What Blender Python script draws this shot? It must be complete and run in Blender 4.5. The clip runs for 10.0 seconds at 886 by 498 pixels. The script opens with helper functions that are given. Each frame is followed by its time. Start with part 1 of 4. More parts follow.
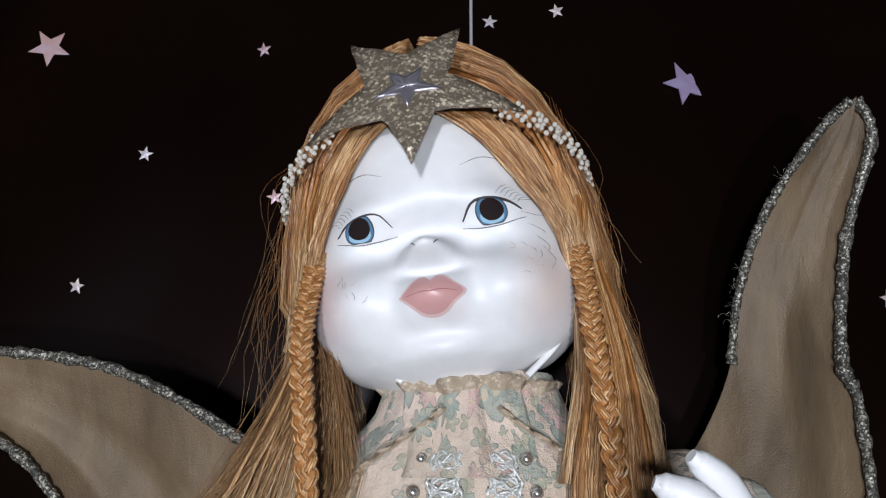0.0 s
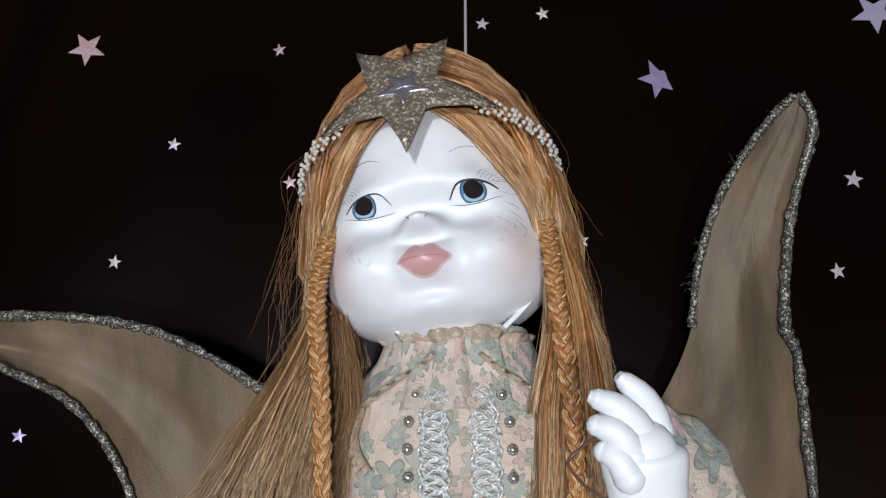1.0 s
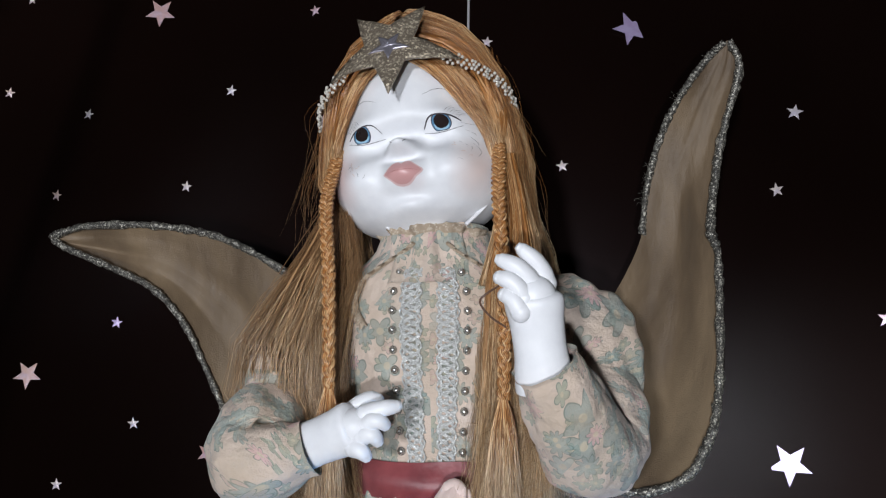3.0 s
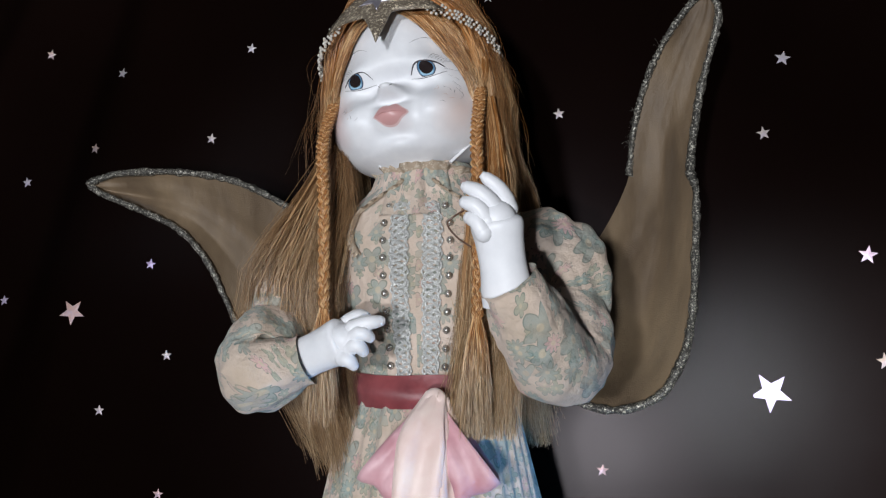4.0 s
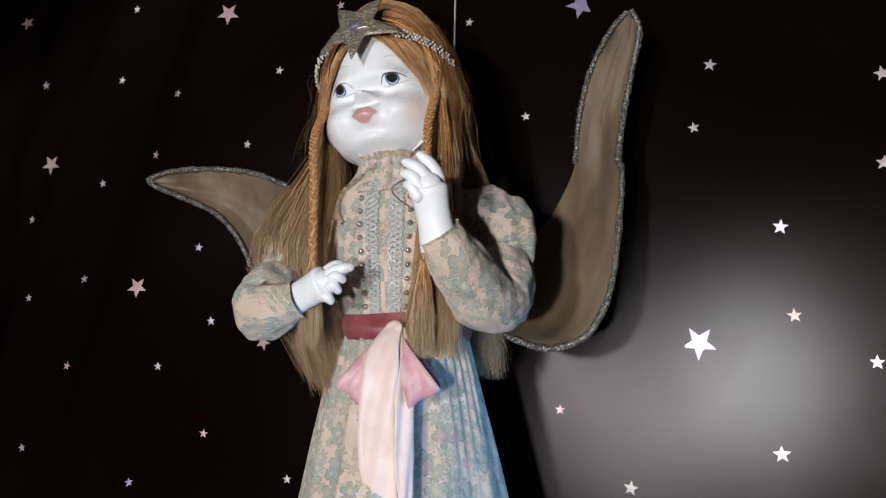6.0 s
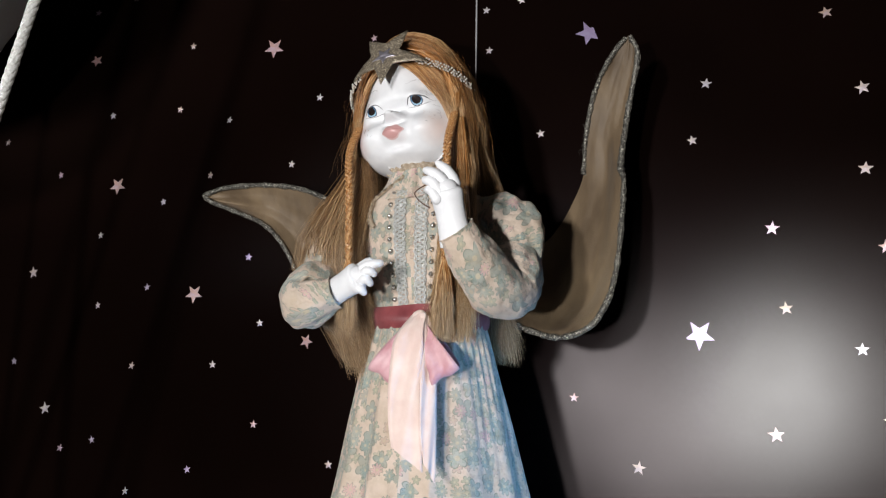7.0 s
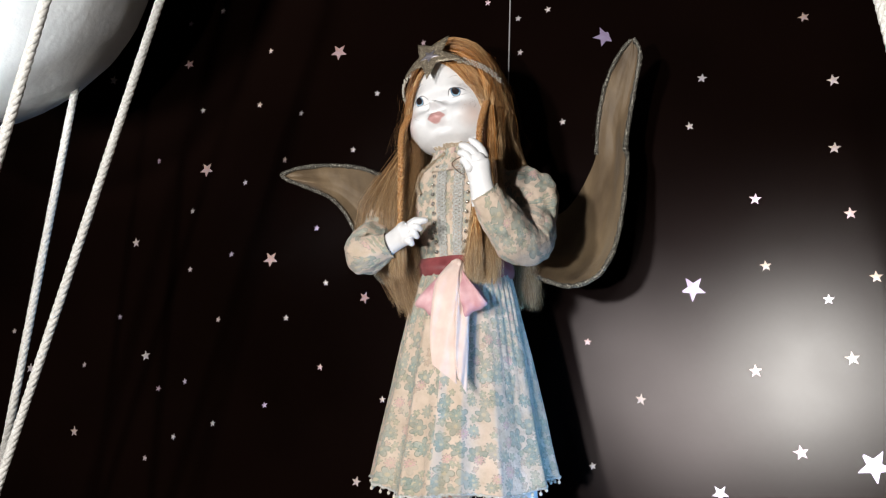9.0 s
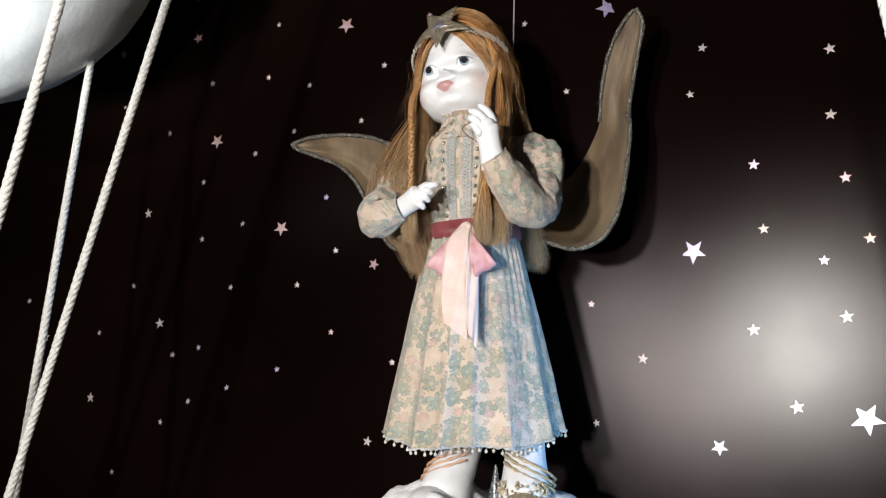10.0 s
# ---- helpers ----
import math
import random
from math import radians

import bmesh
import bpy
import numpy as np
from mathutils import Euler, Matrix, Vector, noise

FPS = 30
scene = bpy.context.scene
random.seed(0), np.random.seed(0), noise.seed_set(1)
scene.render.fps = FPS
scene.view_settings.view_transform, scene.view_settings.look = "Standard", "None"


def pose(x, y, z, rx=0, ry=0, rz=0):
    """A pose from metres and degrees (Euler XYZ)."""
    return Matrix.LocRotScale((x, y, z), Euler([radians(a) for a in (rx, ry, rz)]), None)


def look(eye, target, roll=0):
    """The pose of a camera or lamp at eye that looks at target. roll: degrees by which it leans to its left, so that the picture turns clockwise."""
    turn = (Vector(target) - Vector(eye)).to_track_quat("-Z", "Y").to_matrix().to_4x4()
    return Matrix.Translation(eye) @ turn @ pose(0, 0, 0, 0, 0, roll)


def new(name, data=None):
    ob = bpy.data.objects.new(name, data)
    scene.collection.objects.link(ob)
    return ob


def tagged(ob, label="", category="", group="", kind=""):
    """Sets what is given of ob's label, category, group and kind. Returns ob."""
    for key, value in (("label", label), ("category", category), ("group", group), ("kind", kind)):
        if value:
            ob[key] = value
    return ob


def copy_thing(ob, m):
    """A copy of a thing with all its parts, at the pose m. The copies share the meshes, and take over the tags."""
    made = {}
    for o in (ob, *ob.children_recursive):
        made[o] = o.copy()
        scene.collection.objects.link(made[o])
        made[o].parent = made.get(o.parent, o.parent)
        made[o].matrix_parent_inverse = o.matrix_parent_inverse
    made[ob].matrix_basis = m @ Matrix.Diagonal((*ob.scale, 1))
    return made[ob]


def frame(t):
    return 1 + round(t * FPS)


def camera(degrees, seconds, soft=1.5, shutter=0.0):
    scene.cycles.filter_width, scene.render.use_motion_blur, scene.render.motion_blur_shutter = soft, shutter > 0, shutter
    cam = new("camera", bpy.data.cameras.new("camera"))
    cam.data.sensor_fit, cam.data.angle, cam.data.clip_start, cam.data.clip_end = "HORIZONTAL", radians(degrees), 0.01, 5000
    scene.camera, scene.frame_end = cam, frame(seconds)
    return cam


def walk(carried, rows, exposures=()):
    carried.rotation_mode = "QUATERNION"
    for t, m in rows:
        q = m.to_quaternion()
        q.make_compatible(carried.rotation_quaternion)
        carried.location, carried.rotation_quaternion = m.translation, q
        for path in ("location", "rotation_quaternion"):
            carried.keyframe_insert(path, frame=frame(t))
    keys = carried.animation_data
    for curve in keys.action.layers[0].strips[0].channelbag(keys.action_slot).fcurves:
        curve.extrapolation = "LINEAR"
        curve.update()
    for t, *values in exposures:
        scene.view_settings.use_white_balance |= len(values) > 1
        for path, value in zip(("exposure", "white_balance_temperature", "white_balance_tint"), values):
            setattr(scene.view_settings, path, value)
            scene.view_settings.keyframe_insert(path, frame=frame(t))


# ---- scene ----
cam = camera(54.3, 10.0, soft=1.2)
PATH = [
    (0, (-0.009, 0.005, 1.601), (-0.086, 1.948, 2.068), 0.2),
    (0.5, (0.003, -0.025, 1.595), (-0.092, 1.924, 2.033), 0.3),
    (1, (0.004, -0.071, 1.574), (-0.093, 1.876, 2.016), 0.2),
    (1.5, (0.029, -0.119, 1.574), (-0.113, 1.837, 1.965), 0.2),
    (2, (0.045, -0.15, 1.556), (-0.12, 1.811, 1.914), 0.4),
    (3.5, (0.107, -0.253, 1.502), (-0.216, 1.701, 1.781), 1.1),
    (4, (0.141, -0.273, 1.483), (-0.238, 1.677, 1.722), 1.1),
    (4.5, (0.183, -0.312, 1.463), (-0.245, 1.629, 1.687), 1.1),
    (5, (0.209, -0.353, 1.447), (-0.256, 1.577, 1.687), 1.2),
    (5.5, (0.252, -0.39, 1.426), (-0.252, 1.528, 1.689), 1.3),
    (7, (0.349, -0.535, 1.351), (-0.291, 1.325, 1.709), 1.1),
    (7.5, (0.38, -0.591, 1.32), (-0.308, 1.247, 1.702), 1.3),
    (8, (0.41, -0.652, 1.294), (-0.326, 1.167, 1.683), 1.8),
    (8.5, (0.432, -0.695, 1.266), (-0.318, 1.12, 1.641), 2.0),
    (9, (0.451, -0.737, 1.246), (-0.304, 1.078, 1.616), 2.1),
    (9.5, (0.47, -0.774, 1.227), (-0.285, 1.043, 1.583), 2.0),
    (10, (0.448, -0.78, 1.21), (-0.3, 1.045, 1.54), 1.8),
]
EXPOSURES = [(0.0, -0.06, 5850, 10), (2.0, -0.12, 5900, 10), (4.5, -0.28, 6050, 10), (5.5, -0.20, 6200, 10), (7.0, 0.03, 6450, 10), (8.5, 0.14, 6680, 10), (10.0, 0.14, 6740, 10)]
walk(cam, [(t, look(eye, target, roll)) for t, eye, target, roll in PATH], EXPOSURES)

# ---------------------------------------------------------------- world and lights
world = bpy.data.worlds.new("dark_room")
scene.world = world
world.use_nodes = True
world.node_tree.nodes["Background"].inputs["Color"].default_value = (0.5, 0.55, 0.7, 1)
world.node_tree.nodes["Background"].inputs["Strength"].default_value = 0.004


def area_lamp(name, eye, target, watts, size, colour):
    data = bpy.data.lights.new(name, "AREA")
    data.shape, data.size, data.energy, data.color = "DISK", size, watts, colour
    ob = new(name, data)
    ob.matrix_world = look(eye, target)
    return ob


# two fixed lamps stand in for the light that moves with the camera
area_lamp("stand_in_light_near", (0.10, -1.30, 1.20), (0.0, 0.45, 1.47), 17.5, 0.07, (1.0, 0.985, 0.965))
area_lamp("stand_in_light_far", (-0.26, -2.1, 1.48), (0.1, 0.45, 1.45), 38.0, 0.16, (1.0, 0.985, 0.965))


def spot_lamp(name, eye, target, watts, size, cone, soft_edge, colour):
    data = bpy.data.lights.new(name, "SPOT")
    data.energy, data.shadow_soft_size, data.color = watts, size, colour
    data.spot_size, data.spot_blend = radians(cone), soft_edge
    ob = new(name, data)
    ob.matrix_world = look(eye, target)
    return ob


# added lamp that only makes the glare of the camera's light on the wall
spot_lamp("wall_glare_helper", (0.45, -2.2, 1.46), (0.51, 0.656, 1.32), 660.0, 0.14, 13.5, 1.0, (0.92, 1.0, 0.95))
# added fill lamp without a known source, aimed to brighten the balloon alone
spot_lamp("balloon_fill_light", (-0.62, -1.35, 1.15), (-0.83, 0.10, 2.00), 300.0, 0.20, 28.0, 0.35, (0.86, 0.95, 1.0))
spot_lamp("blue_show_light", (1.20, 0.22, 0.95), (0.08, 0.45, 1.24), 70.0, 0.05, 26.0, 0.8, (0.20, 0.52, 1.0))


# ---------------------------------------------------------------- materials
def material(name, colour=(0.5, 0.5, 0.5), rough=0.5, metal=0.0):
    m = bpy.data.materials.new(name)
    m.use_nodes = True
    b = m.node_tree.nodes["Principled BSDF"]
    b.inputs["Base Color"].default_value = (*colour, 1)
    b.inputs["Roughness"].default_value = rough
    b.inputs["Metallic"].default_value = metal
    return m, m.node_tree, b


def node(nt, kind, inputs=None, operation="", data_type="", voronoi_dimensions="", feature=""):
    n = nt.nodes.new(kind)
    if operation:
        n.operation = operation
    if data_type:
        n.data_type = data_type
    if voronoi_dimensions:
        n.voronoi_dimensions = voronoi_dimensions
    if feature:
        n.feature = feature
    for k, v in (inputs or {}).items():
        if isinstance(v, bpy.types.NodeSocket):
            nt.links.new(v, n.inputs[k])
        else:
            n.inputs[k].default_value = v
    return n


def calc(nt, op, a, b=0.0, c=0.0):
    return node(nt, "ShaderNodeMath", {0: a, 1: b, 2: c}, operation=op).outputs[0]


def ramp(nt, fac, stops):
    n = node(nt, "ShaderNodeValToRGB", {"Fac": fac})
    while len(n.color_ramp.elements) < len(stops):
        n.color_ramp.elements.new(0.5)
    for e, (p, c) in zip(n.color_ramp.elements, stops):
        e.position, e.color = p, (*c, 1)
    return n.outputs["Color"]


def mix(nt, fac, a, b):
    n = node(nt, "ShaderNodeMix", data_type="RGBA")
    for k, v in (("Factor", fac), ("A", a), ("B", b)):
        s = [i for i in n.inputs if i.name == k and (i.type == "RGBA" or k == "Factor" and i.type == "VALUE")][0]
        if isinstance(v, bpy.types.NodeSocket):
            nt.links.new(v, s)
        else:
            s.default_value = (*v, 1) if isinstance(v, tuple) else v
    return [o for o in n.outputs if o.type == "RGBA"][0]


def coords(nt, which="Object"):
    return node(nt, "ShaderNodeTexCoord").outputs[which]


def noise_tex(nt, vec, scale, detail=4.0, rough=0.55):
    return node(nt, "ShaderNodeTexNoise", {"Vector": vec, "Scale": scale, "Detail": detail, "Roughness": rough}).outputs["Fac"]


def bump(nt, b, height, strength=0.3, distance=0.001):
    n = node(nt, "ShaderNodeBump", {"Height": height, "Strength": strength, "Distance": distance})
    nt.links.new(n.outputs["Normal"], b.inputs["Normal"])


def mat_wall():
    m, nt, b = material("dark_lacquered_board", (0.006, 0.004, 0.003), 0.9)
    v = coords(nt)
    big = noise_tex(nt, v, 2.5, 3)
    fine = noise_tex(nt, v, 420, 2)
    nt.links.new(ramp(nt, big, [(0.3, (0.0024, 0.0011, 0.0008)), (0.7, (0.0045, 0.0020, 0.0015))]), b.inputs["Base Color"])
    b.inputs["Specular IOR Level"].default_value = 0.0
    gloss = node(nt, "ShaderNodeBsdfAnisotropic", {"Color": (0.0050, 0.0046, 0.0047, 1)})
    gloss.distribution = "BECKMANN"
    nt.links.new(calc(nt, "MULTIPLY_ADD", noise_tex(nt, v, 12, 5), 0.05, 0.228), gloss.inputs["Roughness"])
    n = node(nt, "ShaderNodeBump", {"Height": fine, "Strength": 0.05, "Distance": 0.0004})
    nt.links.new(n.outputs["Normal"], gloss.inputs["Normal"])
    haze = node(nt, "ShaderNodeBsdfAnisotropic", {"Color": (0.0020, 0.0015, 0.0016, 1), "Roughness": 0.36})
    haze.distribution = "BECKMANN"
    shine = node(nt, "ShaderNodeAddShader", {0: gloss.outputs[0], 1: haze.outputs[0]})
    both = node(nt, "ShaderNodeAddShader", {0: b.outputs[0], 1: shine.outputs[0]})
    nt.links.new(both.outputs[0], nt.nodes["Material Output"].inputs["Surface"])
    return m


def mat_plain_room(name, colour):
    m, nt, b = material(name, colour, 0.85)
    n = noise_tex(nt, coords(nt), 6, 5)
    nt.links.new(ramp(nt, n, [(0.3, tuple(c * 0.8 for c in colour)), (0.7, colour)]), b.inputs["Base Color"])
    return m


def mat_porcelain():
    m, nt, b = material("painted_porcelain", (0.8, 0.8, 0.82), 0.46)
    v = coords(nt)
    col = mix(nt, ramp(nt, noise_tex(nt, v, 60, 5), [(0.35, (0, 0, 0)), (0.75, (1, 1, 1))]), (0.785, 0.785, 0.80), (0.70, 0.70, 0.72))
    col = mix(nt, ramp(nt, noise_tex(nt, v, 210, 6, 0.7), [(0.70, (0, 0, 0)), (0.76, (0.5, 0.5, 0.5))]), col, (0.50, 0.44, 0.36))
    for place, size, tone in (((-0.078, 0.395, 1.668), 0.026, (0.75, 0.50, 0.47)), ((0.022, 0.385, 1.675), 0.026, (0.76, 0.56, 0.48)),
                              ((-0.020, 0.36, 1.655), 0.018, (0.77, 0.62, 0.62))):
        d = node(nt, "ShaderNodeVectorMath", {0: v, 1: place}, operation="DISTANCE").outputs["Value"]
        f = node(nt, "ShaderNodeMapRange", {"Value": d, "From Min": size, "From Max": size * 0.2, "To Min": 0.0, "To Max": 0.6}).outputs[0]
        col = mix(nt, f, col, tone)
    nt.links.new(col, b.inputs["Base Color"])
    bump(nt, b, noise_tex(nt, v, 150, 4), 0.08, 0.001)
    return m


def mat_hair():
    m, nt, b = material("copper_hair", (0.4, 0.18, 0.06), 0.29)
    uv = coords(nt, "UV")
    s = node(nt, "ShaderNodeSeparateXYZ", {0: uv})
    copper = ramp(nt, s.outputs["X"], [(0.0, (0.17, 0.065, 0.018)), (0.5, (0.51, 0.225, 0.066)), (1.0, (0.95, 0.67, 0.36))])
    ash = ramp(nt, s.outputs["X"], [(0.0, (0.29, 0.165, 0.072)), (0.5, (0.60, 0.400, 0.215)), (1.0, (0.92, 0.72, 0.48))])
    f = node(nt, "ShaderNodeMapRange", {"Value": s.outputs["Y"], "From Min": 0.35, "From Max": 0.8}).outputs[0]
    stretched = node(nt, "ShaderNodeMapping", {"Vector": coords(nt), "Scale": (1, 1, 0.05)}).outputs[0]
    streak = noise_tex(nt, stretched, 1100, 3)
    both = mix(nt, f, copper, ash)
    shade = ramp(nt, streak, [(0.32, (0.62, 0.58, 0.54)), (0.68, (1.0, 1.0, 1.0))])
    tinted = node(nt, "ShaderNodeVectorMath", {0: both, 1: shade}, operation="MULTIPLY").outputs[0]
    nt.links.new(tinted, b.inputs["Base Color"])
    b.inputs["Anisotropic"].default_value = 0.5
    bump(nt, b, streak, 0.6, 0.0008)
    return m


def flower_layer(nt, uv, scale, seed, petals, radius):
    """Mask of the petals and of the eye of printed flowers, one in each cell."""
    p = node(nt, "ShaderNodeMapping", {"Vector": uv, "Location": (seed, seed * 1.7, 0)}).outputs[0]
    wob = node(nt, "ShaderNodeVectorMath", {0: p, 1: (scale, scale, scale)}, operation="MULTIPLY").outputs[0]
    vo = node(nt, "ShaderNodeTexVoronoi", {"Vector": wob, "Scale": 1.0, "Randomness": 0.95}, voronoi_dimensions="2D")
    d = node(nt, "ShaderNodeVectorMath", {0: wob, 1: vo.outputs["Position"]}, operation="SUBTRACT").outputs[0]
    s = node(nt, "ShaderNodeSeparateXYZ", {0: d})
    ang = calc(nt, "ARCTAN2", s.outputs["Y"], s.outputs["X"])
    tone = node(nt, "ShaderNodeSeparateColor", {0: vo.outputs["Color"]})
    ang = calc(nt, "ADD", ang, calc(nt, "MULTIPLY", tone.outputs[1], 6.0))
    lobe = calc(nt, "ABSOLUTE", calc(nt, "COSINE", calc(nt, "MULTIPLY", ang, petals / 2)))
    size = calc(nt, "MULTIPLY_ADD", tone.outputs[2], 0.4, 0.75)
    rim = calc(nt, "MULTIPLY", calc(nt, "MULTIPLY", calc(nt, "MULTIPLY_ADD", lobe, 0.55, 0.45), radius), size)
    r = node(nt, "ShaderNodeVectorMath", {0: d}, operation="LENGTH").outputs["Value"]
    inside = node(nt, "ShaderNodeMapRange", {"Value": calc(nt, "SUBTRACT", rim, r), "From Min": -0.02, "From Max": 0.03}).outputs[0]
    edge = node(nt, "ShaderNodeMapRange", {"Value": calc(nt, "ABSOLUTE", calc(nt, "SUBTRACT", rim, r)), "From Min": 0.035, "From Max": 0.01}).outputs[0]
    eye = node(nt, "ShaderNodeMapRange", {"Value": r, "From Min": radius * 0.24, "From Max": radius * 0.18}).outputs[0]
    return inside, edge, eye, tone.outputs[0]


def mat_dress():
    m, nt, b = material("flower_print_cotton", (0.5, 0.4, 0.3), 0.8)
    uv = coords(nt, "UV")
    warp = node(nt, "ShaderNodeTexNoise", {"Vector": uv, "Scale": 60.0, "Detail": 2.0}).outputs["Color"]
    uv = node(nt, "ShaderNodeVectorMath", {0: warp, 1: (0.004, 0.004, 0.0), 2: uv}, operation="MULTIPLY_ADD").outputs[0]
    age = noise_tex(nt, coords(nt), 14, 4)
    col = ramp(nt, age, [(0.3, (0.52, 0.410, 0.32)), (0.6, (0.67, 0.545, 0.455)), (0.8, (0.75, 0.630, 0.555))])
    for scale, seed, petals, radius, tones in (
            (75, 3.1, 5, 0.42, ((0.30, 0.34, 0.26), (0.48, 0.35, 0.30))),
            (38, 0.0, 5, 0.50, ((0.235, 0.300, 0.275), (0.34, 0.390, 0.355))),
            (52, 7.7, 9, 0.42, ((0.265, 0.335, 0.310), (0.60, 0.37, 0.36)))):
        inside, edge, eye, tone = flower_layer(nt, uv, scale, seed, petals, radius)
        keep = node(nt, "ShaderNodeMapRange", {"Value": tone, "From Min": 0.38, "From Max": 0.42}).outputs[0]
        paint = mix(nt, ramp(nt, tone, [(0.82, (0, 0, 0)), (0.86, (1, 1, 1))]), *tones)
        col = mix(nt, calc(nt, "MULTIPLY", calc(nt, "MULTIPLY", inside, 0.74), keep), col, paint)
        col = mix(nt, calc(nt, "MULTIPLY", calc(nt, "MULTIPLY", edge, 0.80), keep), col, (0.11, 0.17, 0.15))
        col = mix(nt, calc(nt, "MULTIPLY", calc(nt, "MULTIPLY", eye, 0.8), keep), col, (0.55, 0.47, 0.34))
    stain = ramp(nt, noise_tex(nt, coords(nt), 38, 6, 0.65), [(0.42, (0, 0, 0)), (0.70, (0.50, 0.50, 0.50))])
    col = mix(nt, stain, col, (0.40, 0.31, 0.205))
    fade = ramp(nt, noise_tex(nt, coords(nt), 21, 5, 0.6), [(0.50, (0, 0, 0)), (0.75, (0.28, 0.28, 0.28))])
    col = mix(nt, fade, col, (0.62, 0.55, 0.47))
    nt.links.new(col, b.inputs["Base Color"])
    b.inputs["Sheen Weight"].default_value = 0.15
    weave = noise_tex(nt, coords(nt), 1500, 2)
    crease = noise_tex(nt, coords(nt), 55, 4)
    bump(nt, b, calc(nt, "MULTIPLY_ADD", crease, 8.0, weave), 0.55, 0.0016)
    return m


def mat_glitter(name, dark, light, rough=0.3, scale=900, metal=0.8):
    m, nt, b = material(name, dark, rough, metal)
    v = coords(nt)
    vo = node(nt, "ShaderNodeTexVoronoi", {"Vector": v, "Scale": float(scale)})
    tone = node(nt, "ShaderNodeSeparateColor", {0: vo.outputs["Color"]})
    patch = noise_tex(nt, v, 90, 3)
    f = calc(nt, "MULTIPLY", calc(nt, "POWER", tone.outputs[0], 4.5), calc(nt, "MULTIPLY_ADD", patch, 1.6, 0.1))
    nt.links.new(mix(nt, f, dark, light), b.inputs["Base Color"])
    bump(nt, b, tone.outputs[1], 0.9, 0.001)
    return m


def mat_membrane():
    m, nt, b = material("tan_organza", (0.26, 0.19, 0.12), 0.55)
    v = coords(nt)
    s = node(nt, "ShaderNodeMapping", {"Vector": v, "Scale": (1.0, 1.0, 0.35)}).outputs[0]
    n = noise_tex(nt, s, 22, 4)
    nt.links.new(ramp(nt, n, [(0.3, (0.105, 0.070, 0.040)), (0.55, (0.18, 0.125, 0.072)), (0.8, (0.26, 0.185, 0.108))]), b.inputs["Base Color"])
    b.inputs["Sheen Weight"].default_value = 0.1
    wave = noise_tex(nt, v, 900, 2)
    bump(nt, b, calc(nt, "MULTIPLY_ADD", noise_tex(nt, s, 40, 3), 5.0, wave), 0.4, 0.0015)
    return m


def mat_satin(name, dark, light):
    m, nt, b = material(name, dark, 0.48)
    v = coords(nt)
    nt.links.new(ramp(nt, noise_tex(nt, v, 35, 3), [(0.35, dark), (0.7, light)]), b.inputs["Base Color"])
    b.inputs["Sheen Weight"].default_value = 0.15
    b.inputs["Anisotropic"].default_value = 0.6
    bump(nt, b, noise_tex(nt, v, 70, 3), 0.3, 0.002)
    return m


def mat_foil(name, tones):
    m, nt, b = material(name, (0.8, 0.8, 0.8), 0.42, 0.35)
    r = node(nt, "ShaderNodeObjectInfo").outputs["Random"]
    base = ramp(nt, r, [(k / (len(tones) - 1), c) for k, c in enumerate(tones)])
    v = coords(nt)
    f = ramp(nt, noise_tex(nt, v, 90, 2), [(0.4, (0, 0, 0)), (0.62, (1, 1, 1))])
    nt.links.new(mix(nt, calc(nt, "MULTIPLY", f, 0.35), base, (0.55, 0.5, 0.72)), b.inputs["Base Color"])
    bump(nt, b, noise_tex(nt, v, 160, 2), 0.25, 0.001)
    return m


def mat_rope():
    m, nt, b = material("white_braided_cord", (0.7, 0.69, 0.66), 0.8)
    n = noise_tex(nt, coords(nt), 300, 3)
    nt.links.new(ramp(nt, n, [(0.3, (0.45, 0.43, 0.40)), (0.65, (0.72, 0.71, 0.68))]), b.inputs["Base Color"])
    return m


def mat_plaster():
    m, nt, b = material("white_papier_mache", (0.72, 0.74, 0.77), 0.7)
    v = coords(nt)
    nt.links.new(ramp(nt, noise_tex(nt, v, 9, 5), [(0.3, (0.84, 0.87, 0.90)), (0.7, (0.92, 0.93, 0.94))]), b.inputs["Base Color"])
    vo = node(nt, "ShaderNodeTexVoronoi", {"Vector": v, "Scale": 38.0}, feature="SMOOTH_F1")
    bump(nt, b, calc(nt, "MULTIPLY_ADD", noise_tex(nt, v, 90, 4), 1.2, vo.outputs["Distance"]), 0.28, 0.002)
    return m


def mat_cotton():
    m, nt, b = material("cotton_wool", (0.88, 0.86, 0.87), 0.95)
    v = coords(nt)
    bump(nt, b, noise_tex(nt, v, 240, 6, 0.7), 0.7, 0.003)
    b.inputs["Subsurface Weight"].default_value = 0.2
    b.inputs["Subsurface Radius"].default_value = (0.01, 0.01, 0.01)
    return m


WALL = mat_wall()
DARK_FLOOR = mat_plain_room("black_cloth", (0.012, 0.012, 0.013))
DARK_PAINT = mat_plain_room("black_matt_paint", (0.02, 0.019, 0.019))
PORCELAIN = mat_porcelain()
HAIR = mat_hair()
DRESS = mat_dress()
EYE_WHITE = material("eye_white_paint", (0.80, 0.80, 0.82), 0.25)[0]
IRIS = material("blue_iris_paint", (0.10, 0.21, 0.34), 0.2)[0]
IRIS_LIGHT = material("pale_blue_iris_paint", (0.32, 0.50, 0.64), 0.2)[0]
PUPIL = material("dark_pupil_paint", (0.020, 0.014, 0.014), 0.2)[0]
LINE = material("dark_brow_paint", (0.05, 0.04, 0.045), 0.5)[0]
LIPS = material("pink_lip_paint", (0.55, 0.30, 0.29), 0.35)[0]
